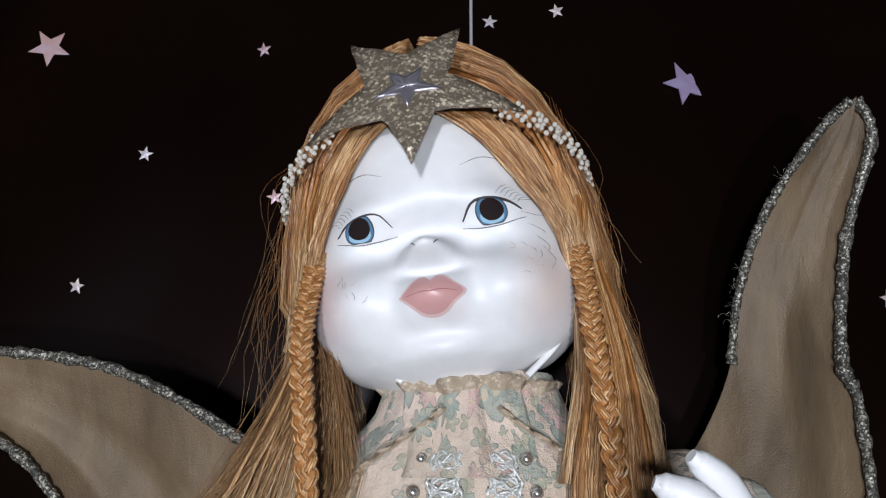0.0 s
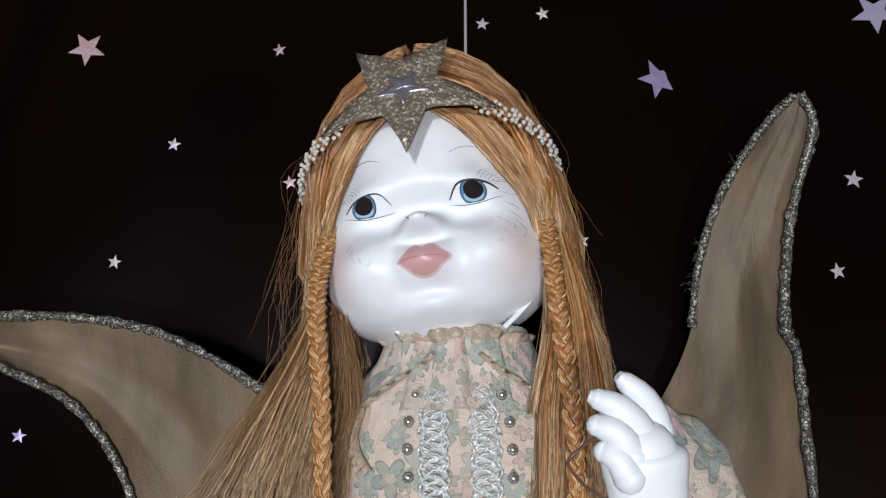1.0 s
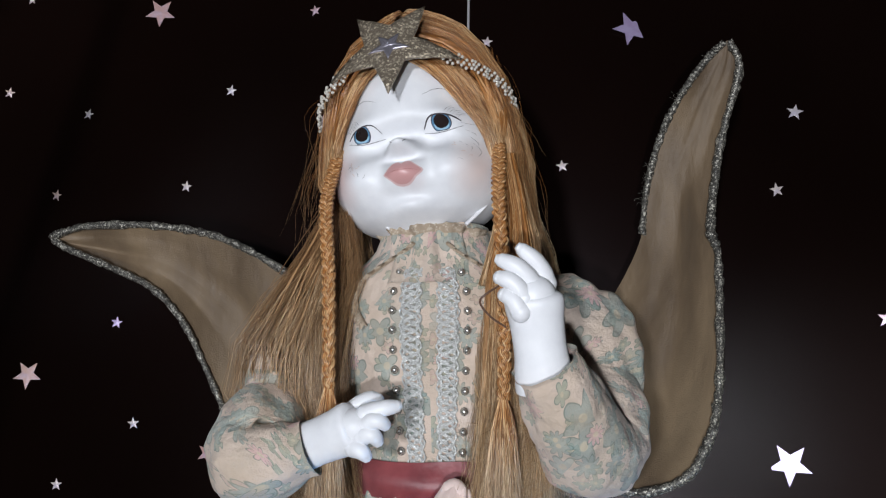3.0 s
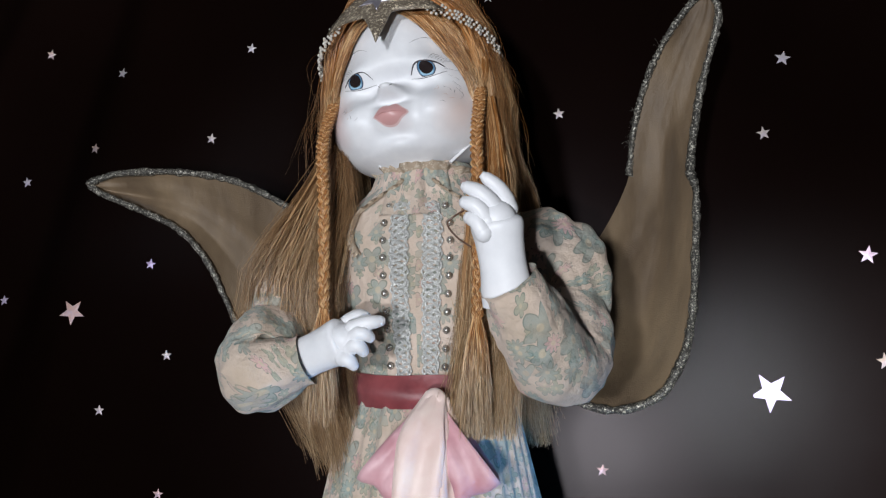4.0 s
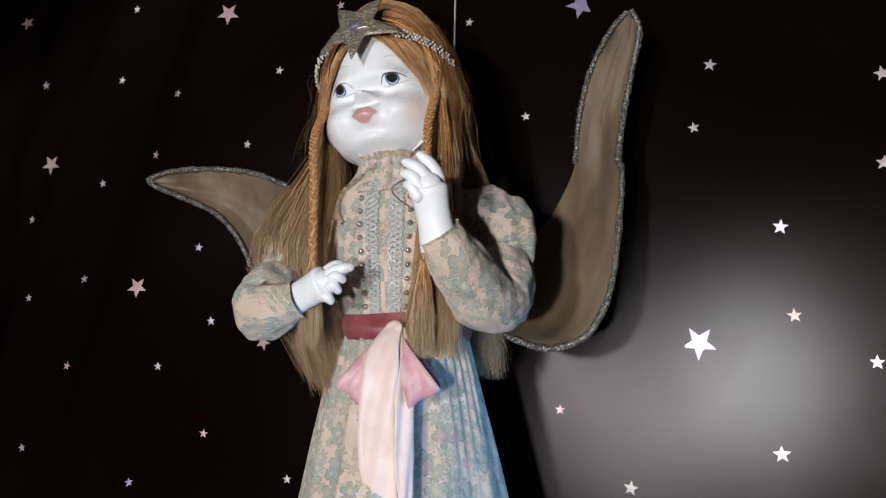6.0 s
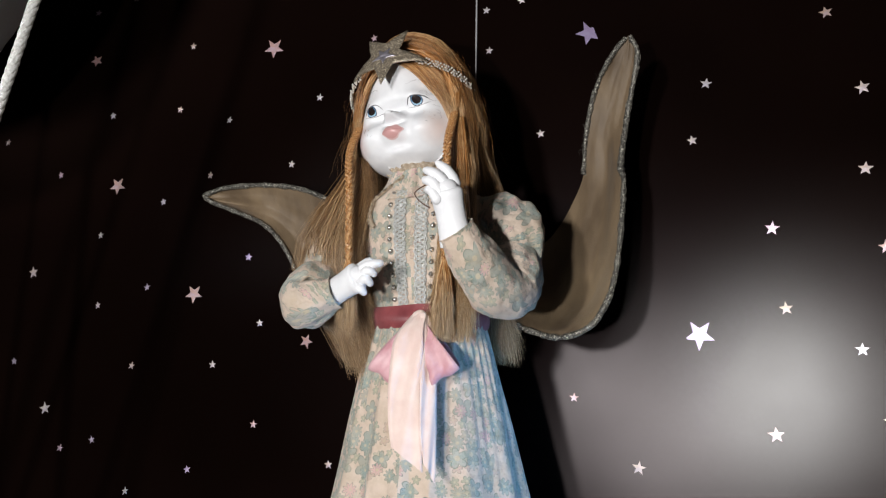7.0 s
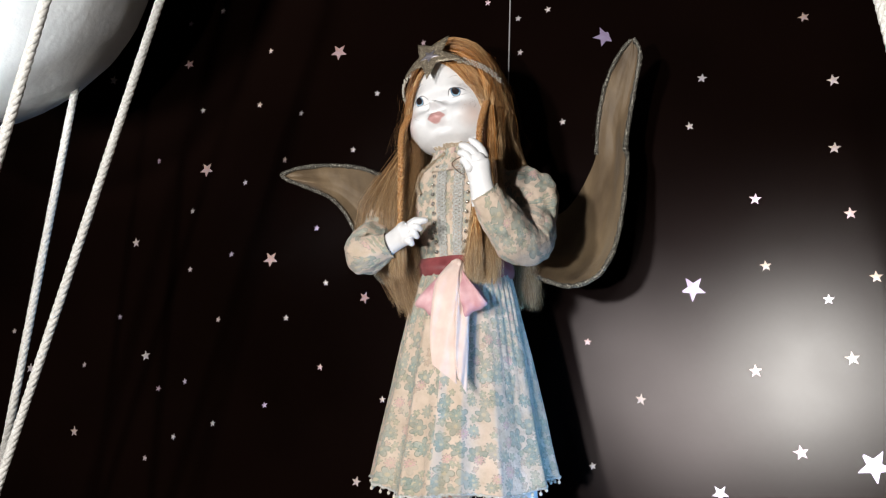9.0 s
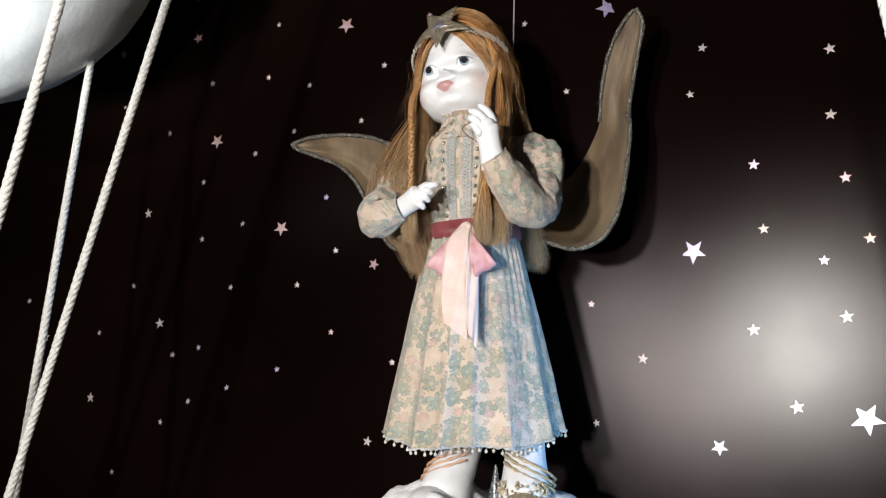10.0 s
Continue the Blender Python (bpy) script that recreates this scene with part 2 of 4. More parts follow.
LIP_LINE = material("dark_lip_line_paint", (0.38, 0.16, 0.16), 0.4)[0]
BLUSH = material("faded_lip_edge_paint", (0.66, 0.47, 0.46), 0.4)[0]
SANDAL = material("peach_braid", (0.55, 0.33, 0.22), 0.6)[0]
GOLD_SHOE = mat_glitter("pale_gold_lace", (0.40, 0.32, 0.20), (0.75, 0.66, 0.5), 0.5, 500, 0.2)
TIARA = mat_glitter("old_silver_gold_glitter", (0.18, 0.145, 0.108), (0.85, 0.74, 0.55), 0.4, 800, 0.35)
TRIM = mat_glitter("dark_silver_glitter", (0.050, 0.046, 0.040), (0.75, 0.71, 0.60), 0.5, 900, 0.3)
LACE = mat_glitter("silver_lace", (0.54, 0.54, 0.52), (0.95, 0.95, 0.93), 0.38, 1300, 0.25)
TREE = mat_glitter("silver_grey_glitter", (0.08, 0.09, 0.10), (0.7, 0.72, 0.75), 0.35, 500, 0.6)
BEAD = material("silver_bead", (0.62, 0.60, 0.56), 0.22, 0.85)[0]
PEARL = material("clear_pearl_bead", (0.60, 0.55, 0.48), 0.08, 0.0)[0]
GLASS_BEAD = material("clear_glass_bead", (0.74, 0.70, 0.63), 0.05)[0]
GLASS_BEAD.node_tree.nodes["Principled BSDF"].inputs["Transmission Weight"].default_value = 0.25
LACE_CREAM = mat_glitter("aged_cream_lace", (0.36, 0.28, 0.20), (0.62, 0.54, 0.43), 0.8, 700, 0.0)
SATIN_RED = mat_satin("wine_red_satin", (0.16, 0.03, 0.035), (0.30, 0.07, 0.075))
SATIN_PINK = mat_satin("pale_pink_satin", (0.50, 0.24, 0.27), (0.70, 0.45, 0.48))
SATIN_PALE = mat_satin("cream_pink_satin", (0.70, 0.52, 0.47), (0.78, 0.64, 0.58))
MEMBRANE = mat_membrane()
FOIL = mat_foil("holographic_foil", ((0.62, 0.58, 0.56), (0.60, 0.38, 0.36), (0.44, 0.33, 0.52), (0.62, 0.58, 0.56), (0.64, 0.44, 0.34), (0.68, 0.66, 0.64)))
FOIL_ROSE = mat_foil("salmon_holographic_foil", ((0.58, 0.30, 0.26), (0.62, 0.38, 0.28), (0.52, 0.28, 0.30), (0.64, 0.44, 0.36)))
FOIL_LILAC = mat_foil("lilac_holographic_foil", ((0.34, 0.28, 0.56), (0.42, 0.32, 0.50), (0.50, 0.45, 0.58), (0.36, 0.32, 0.58), (0.42, 0.30, 0.48)))
ROPE = mat_rope()
PLASTER = mat_plaster()
COTTON = mat_cotton()
CORD = material("clear_plastic_cord", (0.40, 0.39, 0.40), 0.3)[0]
WIRE = material("brown_wire", (0.10, 0.05, 0.03), 0.4)[0]


# ---------------------------------------------------------------- mesh tools
def spline(points, n):
    """n + 1 points along a smooth curve through the given ones."""
    p = [Vector(q) for q in points]
    p = [2 * p[0] - p[1], *p, 2 * p[-1] - p[-2]]
    out = []
    spans = len(p) - 3
    for k in range(n + 1):
        t = k / n * spans
        i = min(int(t), spans - 1)
        t -= i
        a, b, c, d = p[i:i + 4]
        out.append(0.5 * (2 * b + (c - a) * t + (2 * a - 5 * b + 4 * c - d) * t * t + (3 * b - a - 3 * c + d) * t ** 3))
    return out


class Shape:
    """Collects the faces of one mesh."""

    def __init__(self):
        self.v, self.f, self.uv, self.m = [], [], [], []

    def add(self, verts, faces, uvs=None, mat=0):
        o = len(self.v)
        self.v.extend(tuple(q) for q in verts)
        for face in faces:
            self.f.append([o + i for i in face])
            self.m.append(mat)
            self.uv.append([uvs[i] if uvs else (0.5, 0.5) for i in face])

    def grid(self, rows, wrap=False, mat=0, uvs=None, flip=False):
        """Faces between rows of equally many points; uvs: rows of pairs, one longer when wrapped."""
        n = len(rows[0])
        cols = n if wrap else n - 1
        o = len(self.v)
        self.v.extend(tuple(q) for r in rows for q in r)
        for i in range(len(rows) - 1):
            for j in range(cols):
                k = (j + 1) % n
                face = [o + i * n + j, o + i * n + k, o + (i + 1) * n + k, o + (i + 1) * n + j]
                w = [uvs[i][j], uvs[i][j + 1], uvs[i + 1][j + 1], uvs[i + 1][j]] if uvs else [(0.5, 0.5)] * 4
                if flip:
                    face.reverse(), w.reverse()
                self.f.append(face), self.uv.append(w), self.m.append(mat)

    def tube(self, pts, radii, seg=8, mat=0, flat=1.0, caps=True, uvs=None, rough=0.0, seed=0.0, up=(0, 0, 1), pleat=0.0, finer=1, v_most=1.0):
        """A tube along pts; flat scales it along its second axis; rough puts folds into it."""
        pts = [Vector(p) for p in pts]
        if finer > 1:
            m = (len(pts) - 1) * finer
            radii = [float(r) for r in np.interp(np.arange(m + 1) / finer, np.arange(len(pts)), radii)]
            pts = spline(pts, m)
        n = len(pts)
        rows, uvr = [], []
        side = None
        run = 0.0
        for i, p in enumerate(pts):
            d = (pts[min(i + 1, n - 1)] - pts[max(i - 1, 0)]).normalized()
            if side is None:
                side = d.cross(Vector(up))
                if side.length < 1e-3:
                    side = d.cross(Vector((0, 1, 0)))
            side = (side - d * side.dot(d)).normalized()
            other = d.cross(side)
            r = radii[i] if isinstance(radii, (list, tuple)) else radii
            if i:
                run += (p - pts[i - 1]).length
            row = []
            for k in range(seg):
                a = 2 * math.pi * k / seg
                q = p + side * (r * math.cos(a)) + other * (r * flat * math.sin(a))
                if pleat:
                    q += (q - p) * pleat * (math.sin(9 * a + 2.2 * math.sin(0.35 * i / finer + seed)) * 0.6 + math.sin(5 * a + 0.25 * i / finer + seed))
                if rough:
                    q += (q - p) * rough * (noise.noise(Vector((q.x * 45 + seed, q.y * 45, q.z * 45))) + 0.6 * noise.noise(Vector((q.x * 110, q.y * 110 + seed, q.z * 110))))
                row.append(q)
            rows.append(row)
            uvr.append([(2 * math.pi * max(r, 0.004) * k / seg + seed, run) for k in range(seg + 1)] if uvs is None else [(uvs, v_most * i / (n - 1))] * (seg + 1))
        self.grid(rows, True, mat, uvr)
        if caps:
            for row, turn in ((rows[0], True), (rows[-1], False)):
                face = list(range(seg))
                self.add(row, [face[::-1] if turn else face], [uvr[0][0]] * seg, mat)

    def ball(self, centre, radii, mat=0, n=8, turn=None):
        c = Vector(centre)
        rows = []
        for i in range(n + 1):
            t = math.pi * (0.02 + 0.96 * i / n)
            rows.append([])
            for k in range(2 * n):
                a = math.pi * k / n
                q = Vector((radii[0] * math.sin(t) * math.cos(a), radii[1] * math.sin(t) * math.sin(a), radii[2] * math.cos(t)))
                rows[-1].append(c + (turn @ q if turn else q))
        self.grid(rows, True, mat, flip=True)

    def build(self, name, mats, parent=None, label="", smooth=True):
        me = bpy.data.meshes.new(name)
        me.from_pydata(self.v, [], self.f)
        layer = me.uv_layers.new(name="UVMap")
        layer.data.foreach_set("uv", [c for face in self.uv for w in face for c in w])
        for m in (mats if isinstance(mats, (list, tuple)) else [mats]):
            me.materials.append(m)
        me.polygons.foreach_set("material_index", self.m)
        me.polygons.foreach_set("use_smooth", [smooth] * len(self.f))
        me.update()
        ob = new(name, me)
        if parent:
            ob.parent = parent
        return tagged(ob, label)


def box(name, lo, hi, mat, parent=None, label=""):
    bm = bmesh.new()
    bmesh.ops.create_cube(bm, size=1)
    for v in bm.verts:
        v.co = Vector([lo[i] + (v.co[i] + 0.5) * (hi[i] - lo[i]) for i in range(3)])
    bmesh.ops.bevel(bm, geom=bm.edges[:], offset=0.004, segments=2, affect="EDGES")
    me = bpy.data.meshes.new(name)
    bm.to_mesh(me)
    bm.free()
    me.materials.append(mat)
    ob = new(name, me)
    if parent:
        ob.parent = parent
    return tagged(ob, label)


def thing(name, place, label, category, group=""):
    ob = new(name)
    ob.empty_display_size = 0.05
    ob.location = place
    return tagged(ob, label, category, group)


def star_outline(outer, inner, points=5, start=90):
    return [((outer if i % 2 == 0 else inner) * math.cos(radians(start + 180 / points * i)),
             (outer if i % 2 == 0 else inner) * math.sin(radians(start + 180 / points * i))) for i in range(2 * points)]


# ---------------------------------------------------------------- setting
WALL_Y = 0.656
tagged(box("wall_north", (-2.6, WALL_Y, 0.0), (2.6, WALL_Y + 0.06, 2.8), WALL), "dark brown glossy lacquered board behind the display", "wall", kind="structure")
tagged(box("wall_south", (-2.6, -3.46, 0.0), (2.6, -3.40, 2.8), DARK_PAINT), "black matt painted wall", "wall", kind="structure")
tagged(box("wall_west", (-2.66, -3.40, 0.0), (-2.60, WALL_Y, 2.8), DARK_PAINT), "black matt painted wall", "wall", kind="structure")
tagged(box("wall_east", (2.60, -3.40, 0.0), (2.66, WALL_Y, 2.8), DARK_PAINT), "black matt painted wall", "wall", kind="structure")
tagged(box("floor", (-2.6, -3.40, -0.06), (2.6, WALL_Y, 0.0), DARK_FLOOR), "black covered floor", "floor", kind="structure")
tagged(box("ceiling", (-2.6, -3.40, 2.8), (2.6, WALL_Y, 2.86), DARK_PAINT), "black painted ceiling", "ceiling", kind="structure")
tagged(box("display_base", (-1.8, -0.25, 0.0), (1.8, WALL_Y - 0.004, 0.93), DARK_FLOOR), "black cloth covered display base against the wall", "platform", kind="structure")

# ---------------------------------------------------------------- doll: head
HEAD = pose(-0.0255, 0.432, 1.694) @ pose(0, 0, 0, -4, -7, -5)


def head_profile(z):
    zs = (-0.064, -0.058, -0.048, -0.034, -0.018, 0.0, 0.020, 0.045, 0.065, 0.082, 0.094)
    a = np.interp(z, zs, (0.016, 0.041, 0.0575, 0.0665, 0.0690, 0.0665, 0.061, 0.055, 0.046, 0.033, 0.012))
    b = np.interp(z, zs, (0.020, 0.040, 0.050, 0.0555, 0.058, 0.0585, 0.059, 0.057, 0.050, 0.037, 0.014))
    return float(a), float(b)


def blob(x, z, cx, cz, sx, sz):
    return math.exp(-((x - cx) / sx) ** 2 - ((z - cz) / sz) ** 2)


def face_relief(x, z):
    h = 0.0175 * blob(x, z, 0, -0.0085, 0.0085, 0.0062) - 0.0130 * blob(x, z, 0, 0.0035, 0.016, 0.0075)
    h += 0.0105 * blob(x, z, 0, -0.031, 0.0150, 0.0100) + 0.0055 * blob(x, z, 0, -0.053, 0.014, 0.007)
    for s in (-1, 1):
        h += 0.0040 * blob(x, z, s * 0.0075, -0.0100, 0.0045, 0.0045)
        h += 0.0110 * blob(x, z, s * 0.040, -0.029, 0.022, 0.0160) - 0.0105 * blob(x, z, s * 0.021, -0.004, 0.014, 0.0090)
        h -= 0.0026 * blob(x, z, s * 0.0185, -0.026, 0.0060, 0.012) - 0.0040 * blob(x, z, s * 0.029, 0.014, 0.012, 0.008)
    h -= 0.0032 * blob(x, z, 0, -0.0440, 0.017, 0.0045) + 0.0070 * blob(x, z, 0, -0.0185, 0.0120, 0.0030)
    return h


def face_point(x, z, lift=0.0):
    a, b = head_profile(z)
    q = max(0.0, 1 - (x / a) ** 2)
    return HEAD @ Vector((x, -b * math.sqrt(q) - face_relief(x, z) - lift, z))


doll = Shape()
P_PORC, P_HAIR, P_WHITE, P_IRIS, P_LIGHT, P_PUPIL, P_LINE, P_LIPS, P_LIPLINE, P_SANDAL, P_GOLD, P_WIRE, P_BLUSH = range(13)

rows = []
for i in range(97):
    z = -0.064 + 0.158 * i / 96
    a = sum(head_profile(z + d)[0] for d in (-0.004, 0, 0.004)) / 3
    b = sum(head_profile(z + d)[1] for d in (-0.004, 0, 0.004)) / 3
    row = []
    for k in range(160):
        f = 2 * math.pi * k / 160
        x, y = a * math.sin(f), -b * math.cos(f)
        if math.cos(f) > 0:
            y -= face_relief(x, z) * min(1, math.cos(f) * 3)
        row.append(HEAD @ Vector((x, y, z)))
    rows.append(row)
doll.grid(rows, True, P_PORC, flip=False)
# the scalp behind the hairline takes the hair's colour
for i in range(96):
    z = -0.064 + 0.158 * (i + 0.5) / 96
    line = float(np.interp(z, (-0.030, -0.005, 0.022, 0.046, 0.060), (0.066, 0.0605, 0.0480, 0.031, 0.010)))
    for k in range(160):
        f = 2 * math.pi * (k + 0.5) / 160
        if z > -0.03 and (math.cos(f) < 0 or abs(head_profile(z)[0] * math.sin(f)) > line):
            doll.m[i * 160 + k] = P_HAIR
            doll.uv[i * 160 + k] = [(0.45, 0.1)] * 4
doll.add(rows[0], [list(range(160))[::-1]], None, P_PORC)
doll.tube([(-0.020, 0.440, 1.665), (-0.016, 0.442, 1.64), (-0.012, 0.445, 1.60)], [0.050, 0.036, 0.030], 24, P_PORC)


for rim in ([(-0.079, 0.418, 1.664), (-0.062, 0.409, 1.648), (-0.043, 0.404, 1.634)], [(0.037, 0.418, 1.668), (0.028, 0.409, 1.652), (0.014, 0.404, 1.637)]):
    doll.tube(spline(rim, 10), 0.0022, 8, P_PORC, flat=0.6)


def patch(outline, lift, mat):
    """A painted field that lies on the face: outline in face metres, filled from its middle."""
    cx = sum(p[0] for p in outline) / len(outline)
    cz = sum(p[1] for p in outline) / len(outline)
    rings = [[face_point(cx + (x - cx) * s, cz + (z - cz) * s, lift) for x, z in outline] for s in (0.02, 0.35, 0.7, 1.0)]
    doll.grid(rings, True, mat)
    n = len(outline)
    doll.add(rings[0], [list(range(n))], None, mat)


def stroke(points, width, lift, mat, n=14):
    pts = [face_point(p.x, p.y, lift) for p in spline([(x, z, 0) for x, z in points], n)]
    doll.tube(pts, [width * (0.25 + 0.75 * math.sin(math.pi * (0.08 + 0.84 * i / n))) for i in range(n + 1)], 5, mat, flat=0.5)


def almond(cx, cz, w, up, down, tilt, n=28):
    out = []
    for k in range(n):
        a = 2 * math.pi * k / n
        x = w * math.cos(a)
        z = (up if math.sin(a) > 0 else down) * (abs(math.sin(a)) ** 1.25) * (1 if math.sin(a) > 0 else -1)
        out.append((cx + x, cz + z + tilt * x))
    return out


def disc(cx, cz, rx, rz, n=22, lo=-9.0, hi=9.0):
    return [(cx + rx * math.cos(2 * math.pi * k / n), min(hi, max(lo, cz + rz * math.sin(2 * math.pi * k / n)))) for k in range(n)]


for s in (-1, 1):
    ex, ez = s * 0.0295, 0.0085
    gx = ex - 0.001 + 0.001 * s
    patch(almond(ex, ez - 0.001, 0.0126, 0.0047, 0.0056, 0.10 * s), 0.0003, P_WHITE)
    patch(disc(gx, ez - 0.0014, 0.0073, 0.0064, lo=ez - 0.0066, hi=ez + 0.0034), 0.0005, P_LINE)
    patch(disc(gx, ez - 0.0015, 0.0067, 0.0058, lo=ez - 0.0062, hi=ez + 0.0032), 0.0007, P_IRIS)
    patch(disc(gx, ez - 0.0034, 0.0054, 0.0030), 0.0009, P_LIGHT)
    patch(disc(gx + 0.0002, ez - 0.0010, 0.0054, 0.0043, hi=ez + 0.0032), 0.0011, P_PUPIL)
    stroke([(ex - 0.0135, ez - 0.0025 - 0.0012 * s), (ex - 0.008, ez + 0.0023), (ex, ez + 0.0036), (ex + 0.008, ez + 0.0029), (ex + 0.0135, ez - 0.001 + 0.0012 * s)], 0.00085, 0.0006, P_LINE)
    stroke([(ex - 0.0140, ez - 0.0052 - 0.001 * s), (ex - 0.004, ez - 0.0072), (ex + 0.005, ez - 0.0068), (ex + 0.0150, ez - 0.0045 + 0.001 * s)], 0.00045, 0.0003, P_LINE)
    for k in range(6):
        x0 = ex + s * (0.003 + 0.0018 * k)
        stroke([(x0, ez + 0.0062 - 0.0006 * k), (x0 + s * 0.0022, ez + 0.0098 - 0.0007 * k), (x0 + s * 0.0052, ez + 0.0118 - 0.0010 * k)], 0.00018, 0.0003, P_LINE, 5)
    if s > 0:
        for k in range(5):
            stroke([(0.040 + 0.0025 * k, 0.013 - 0.0055 * k), (0.047 + 0.002 * k, 0.0145 - 0.0075 * k), (0.0525, 0.017 - 0.0095 * k)], 0.00016, 0.0003, P_LINE, 6)
    stroke([(s * 0.018, 0.0300), (s * 0.028, 0.0345), (s * 0.040, 0.0335)], 0.00025, 0.0002, P_LINE)
    stroke([(s * 0.0040, -0.0105), (s * 0.0058, -0.0085)], 0.00055, 0.0003, P_LINE, 4)

srg = random.Random(3)
for cx, cz in ((-0.038, -0.021), (0.043, -0.013), (0.046, -0.020), (-0.036, -0.025)):
    for k in range(4):
        x, z, a = cx + srg.uniform(-0.006, 0.006), cz + srg.uniform(-0.005, 0.005), srg.uniform(0, 3.14)
        stroke([(x, z), (x + 0.002 * math.cos(a), z + 0.002 * math.sin(a)), (x + 0.004 * math.cos(a + 0.3), z + 0.004 * math.sin(a + 0.3))], 0.00014, 0.0001, P_SANDAL if k % 2 else P_LINE, 5)

upper = [(-0.0155, -0.0300), (-0.0105, -0.0255), (-0.0060, -0.0215), (-0.0030, -0.0210), (0.0, -0.0240), (0.0030, -0.0210), (0.0060, -0.0215), (0.0105, -0.0255), (0.0155, -0.0300)]
lower = [(0.0100, -0.0352), (0.0055, -0.0388), (0.0, -0.0400), (-0.0055, -0.0388), (-0.0100, -0.0352)]
ring = [(p.x * 0.88, -0.0300 + (p.y + 0.0300) * 0.86) for p in spline([(x, z, 0) for x, z in upper + lower + upper[:1]], 42)][:-1]
patch([(x * 1.10, -0.0300 + (z + 0.0300) * 1.12) for x, z in ring], 0.00035, P_BLUSH)
patch(ring, 0.0006, P_LIPS)
stroke([(-0.0112, -0.0303), (-0.004, -0.0297), (0, -0.0303), (0.004, -0.0297), (0.0112, -0.0303)], 0.00035, 0.0009, P_LIPLINE)

# ---------------------------------------------------------------- doll: arms and feet


def fist(wrist, palm, tips, thumb, r):
    """A moulded porcelain hand: palm, four fingers towards tips, a thumb."""
    w, p = Vector(wrist), Vector(palm)
    d = (p - w).normalized()
    shape = (0.98, 0.97, 0.95, 0.92, 0.88, 0.86, 0.87, 0.90, 0.96, 0.97, 0.93, 0.82, 0.50)
    doll.tube(spline([w - (p - w) * 0.7, w, p, p + d * r * 0.55], 12), [r * k for k in shape], 20, P_PORC, flat=0.74, up=(0, 1, 0), finer=2)
    doll.ball(p + d * r * 0.42, (r * 0.74, r * 0.62, r * 0.66), P_PORC, 9)
    for base, mid, tip in tips:
        doll.ball(Vector(base), (r * 0.37,) * 3, P_PORC, 6)
        pts = spline([p - d * r * 0.1 + (Vector(base) - p) * 0.3, base, mid, tip], 10)
        doll.tube(pts, [r * 0.33] * 6 + [r * 0.31, r * 0.30, r * 0.28, r * 0.24, r * 0.13], 12, P_PORC)
        doll.ball(pts[-2], (r * 0.24,) * 3, P_PORC, 5)
    pts = spline([w + (p - w) * 0.3, *thumb], 8)
    doll.tube(pts, [r * 0.36] * 7 + [r * 0.30, r * 0.15], 10, P_PORC)
    doll.ball(pts[-2], (r * 0.27,) * 3, P_PORC, 5)


# the hand that is held up to the chin
fist((0.0715, 0.302, 1.537), (0.0680, 0.292, 1.565),
     [((0.0745, 0.296, 1.580), (0.0690, 0.290, 1.592), (0.0575, 0.285, 1.6015)), ((0.0670, 0.287, 1.578), (0.0580, 0.282, 1.588), (0.0450, 0.282, 1.5935)),
      ((0.0620, 0.284, 1.570), (0.0550, 0.280, 1.579), (0.0445, 0.281, 1.5825)), ((0.0600, 0.283, 1.562), (0.0555, 0.281, 1.569), (0.0480, 0.283, 1.5725))],
     [(0.060, 0.302, 1.570), (0.054, 0.303, 1.588)], 0.0185)
# the hand before the belt
fist((-0.0847, 0.3500, 1.4772), (-0.0557, 0.3370, 1.4887),
     [((-0.0412, 0.3310, 1.4997), (-0.0298, 0.3280, 1.5033), (-0.0183, 0.3320, 1.5054)), ((-0.0413, 0.3300, 1.4929), (-0.0330, 0.3250, 1.4960), (-0.0266, 0.3310, 1.4918)),
      ((-0.0433, 0.3300, 1.4856), (-0.0361, 0.3260, 1.4872), (-0.0318, 0.3320, 1.4809)), ((-0.0485, 0.3310, 1.4783), (-0.0434, 0.3280, 1.4767), (-0.0391, 0.3320, 1.4715))],
     [(-0.0483, 0.3460, 1.5053), (-0.0337, 0.3460, 1.5085)], 0.0180)
doll.tube(spline([(0.047, 0.283, 1.577), (0.040, 0.280, 1.572), (0.036, 0.281, 1.567), (0.042, 0.284, 1.559), (0.051, 0.288, 1.553)], 14), 0.0007, 5, P_WIRE)

for x, turn in ((-0.004, -1), (0.082, 1)):
    leg = spline([(x, 0.450, 1.180), (x + 0.002 * turn, 0.440, 1.150), (x + 0.008 * turn, 0.424, 1.115), (x + 0.014 * turn, 0.405, 1.085), (x + 0.018 * turn, 0.385, 1.055)], 12)
    doll.tube(leg, [0.0285, 0.0285, 0.028, 0.028, 0.0285, 0.029, 0.030, 0.0315, 0.033, 0.035, 0.036, 0.036, 0.030], 20, P_PORC)
    doll.ball((x + 0.024 * turn, 0.372, 1.056), (0.034, 0.058, 0.028), P_PORC if turn < 0 else P_GOLD, 10)
    for k in range(3):
        pts = []
        for j in range(15):
            u = j / 14
            p = leg[4 + k].lerp(leg[8 + k], u)
            a = math.pi * (1.72 - 0.86 * u) if turn < 0 else math.pi * (1.28 + 0.86 * u)
            r = 0.0350 + 0.0060 * u + 0.0008 * math.sin(j * 2.1 + k)
            pts.append(p + Vector((r * math.cos(a), r * math.sin(a), 0.002 * k)))
        doll.tube(pts, [0.0017 + 0.0009 * (j % 2) for j in range(15)], 7, P_SANDAL if turn < 0 else P_GOLD)
frng = random.Random(8)
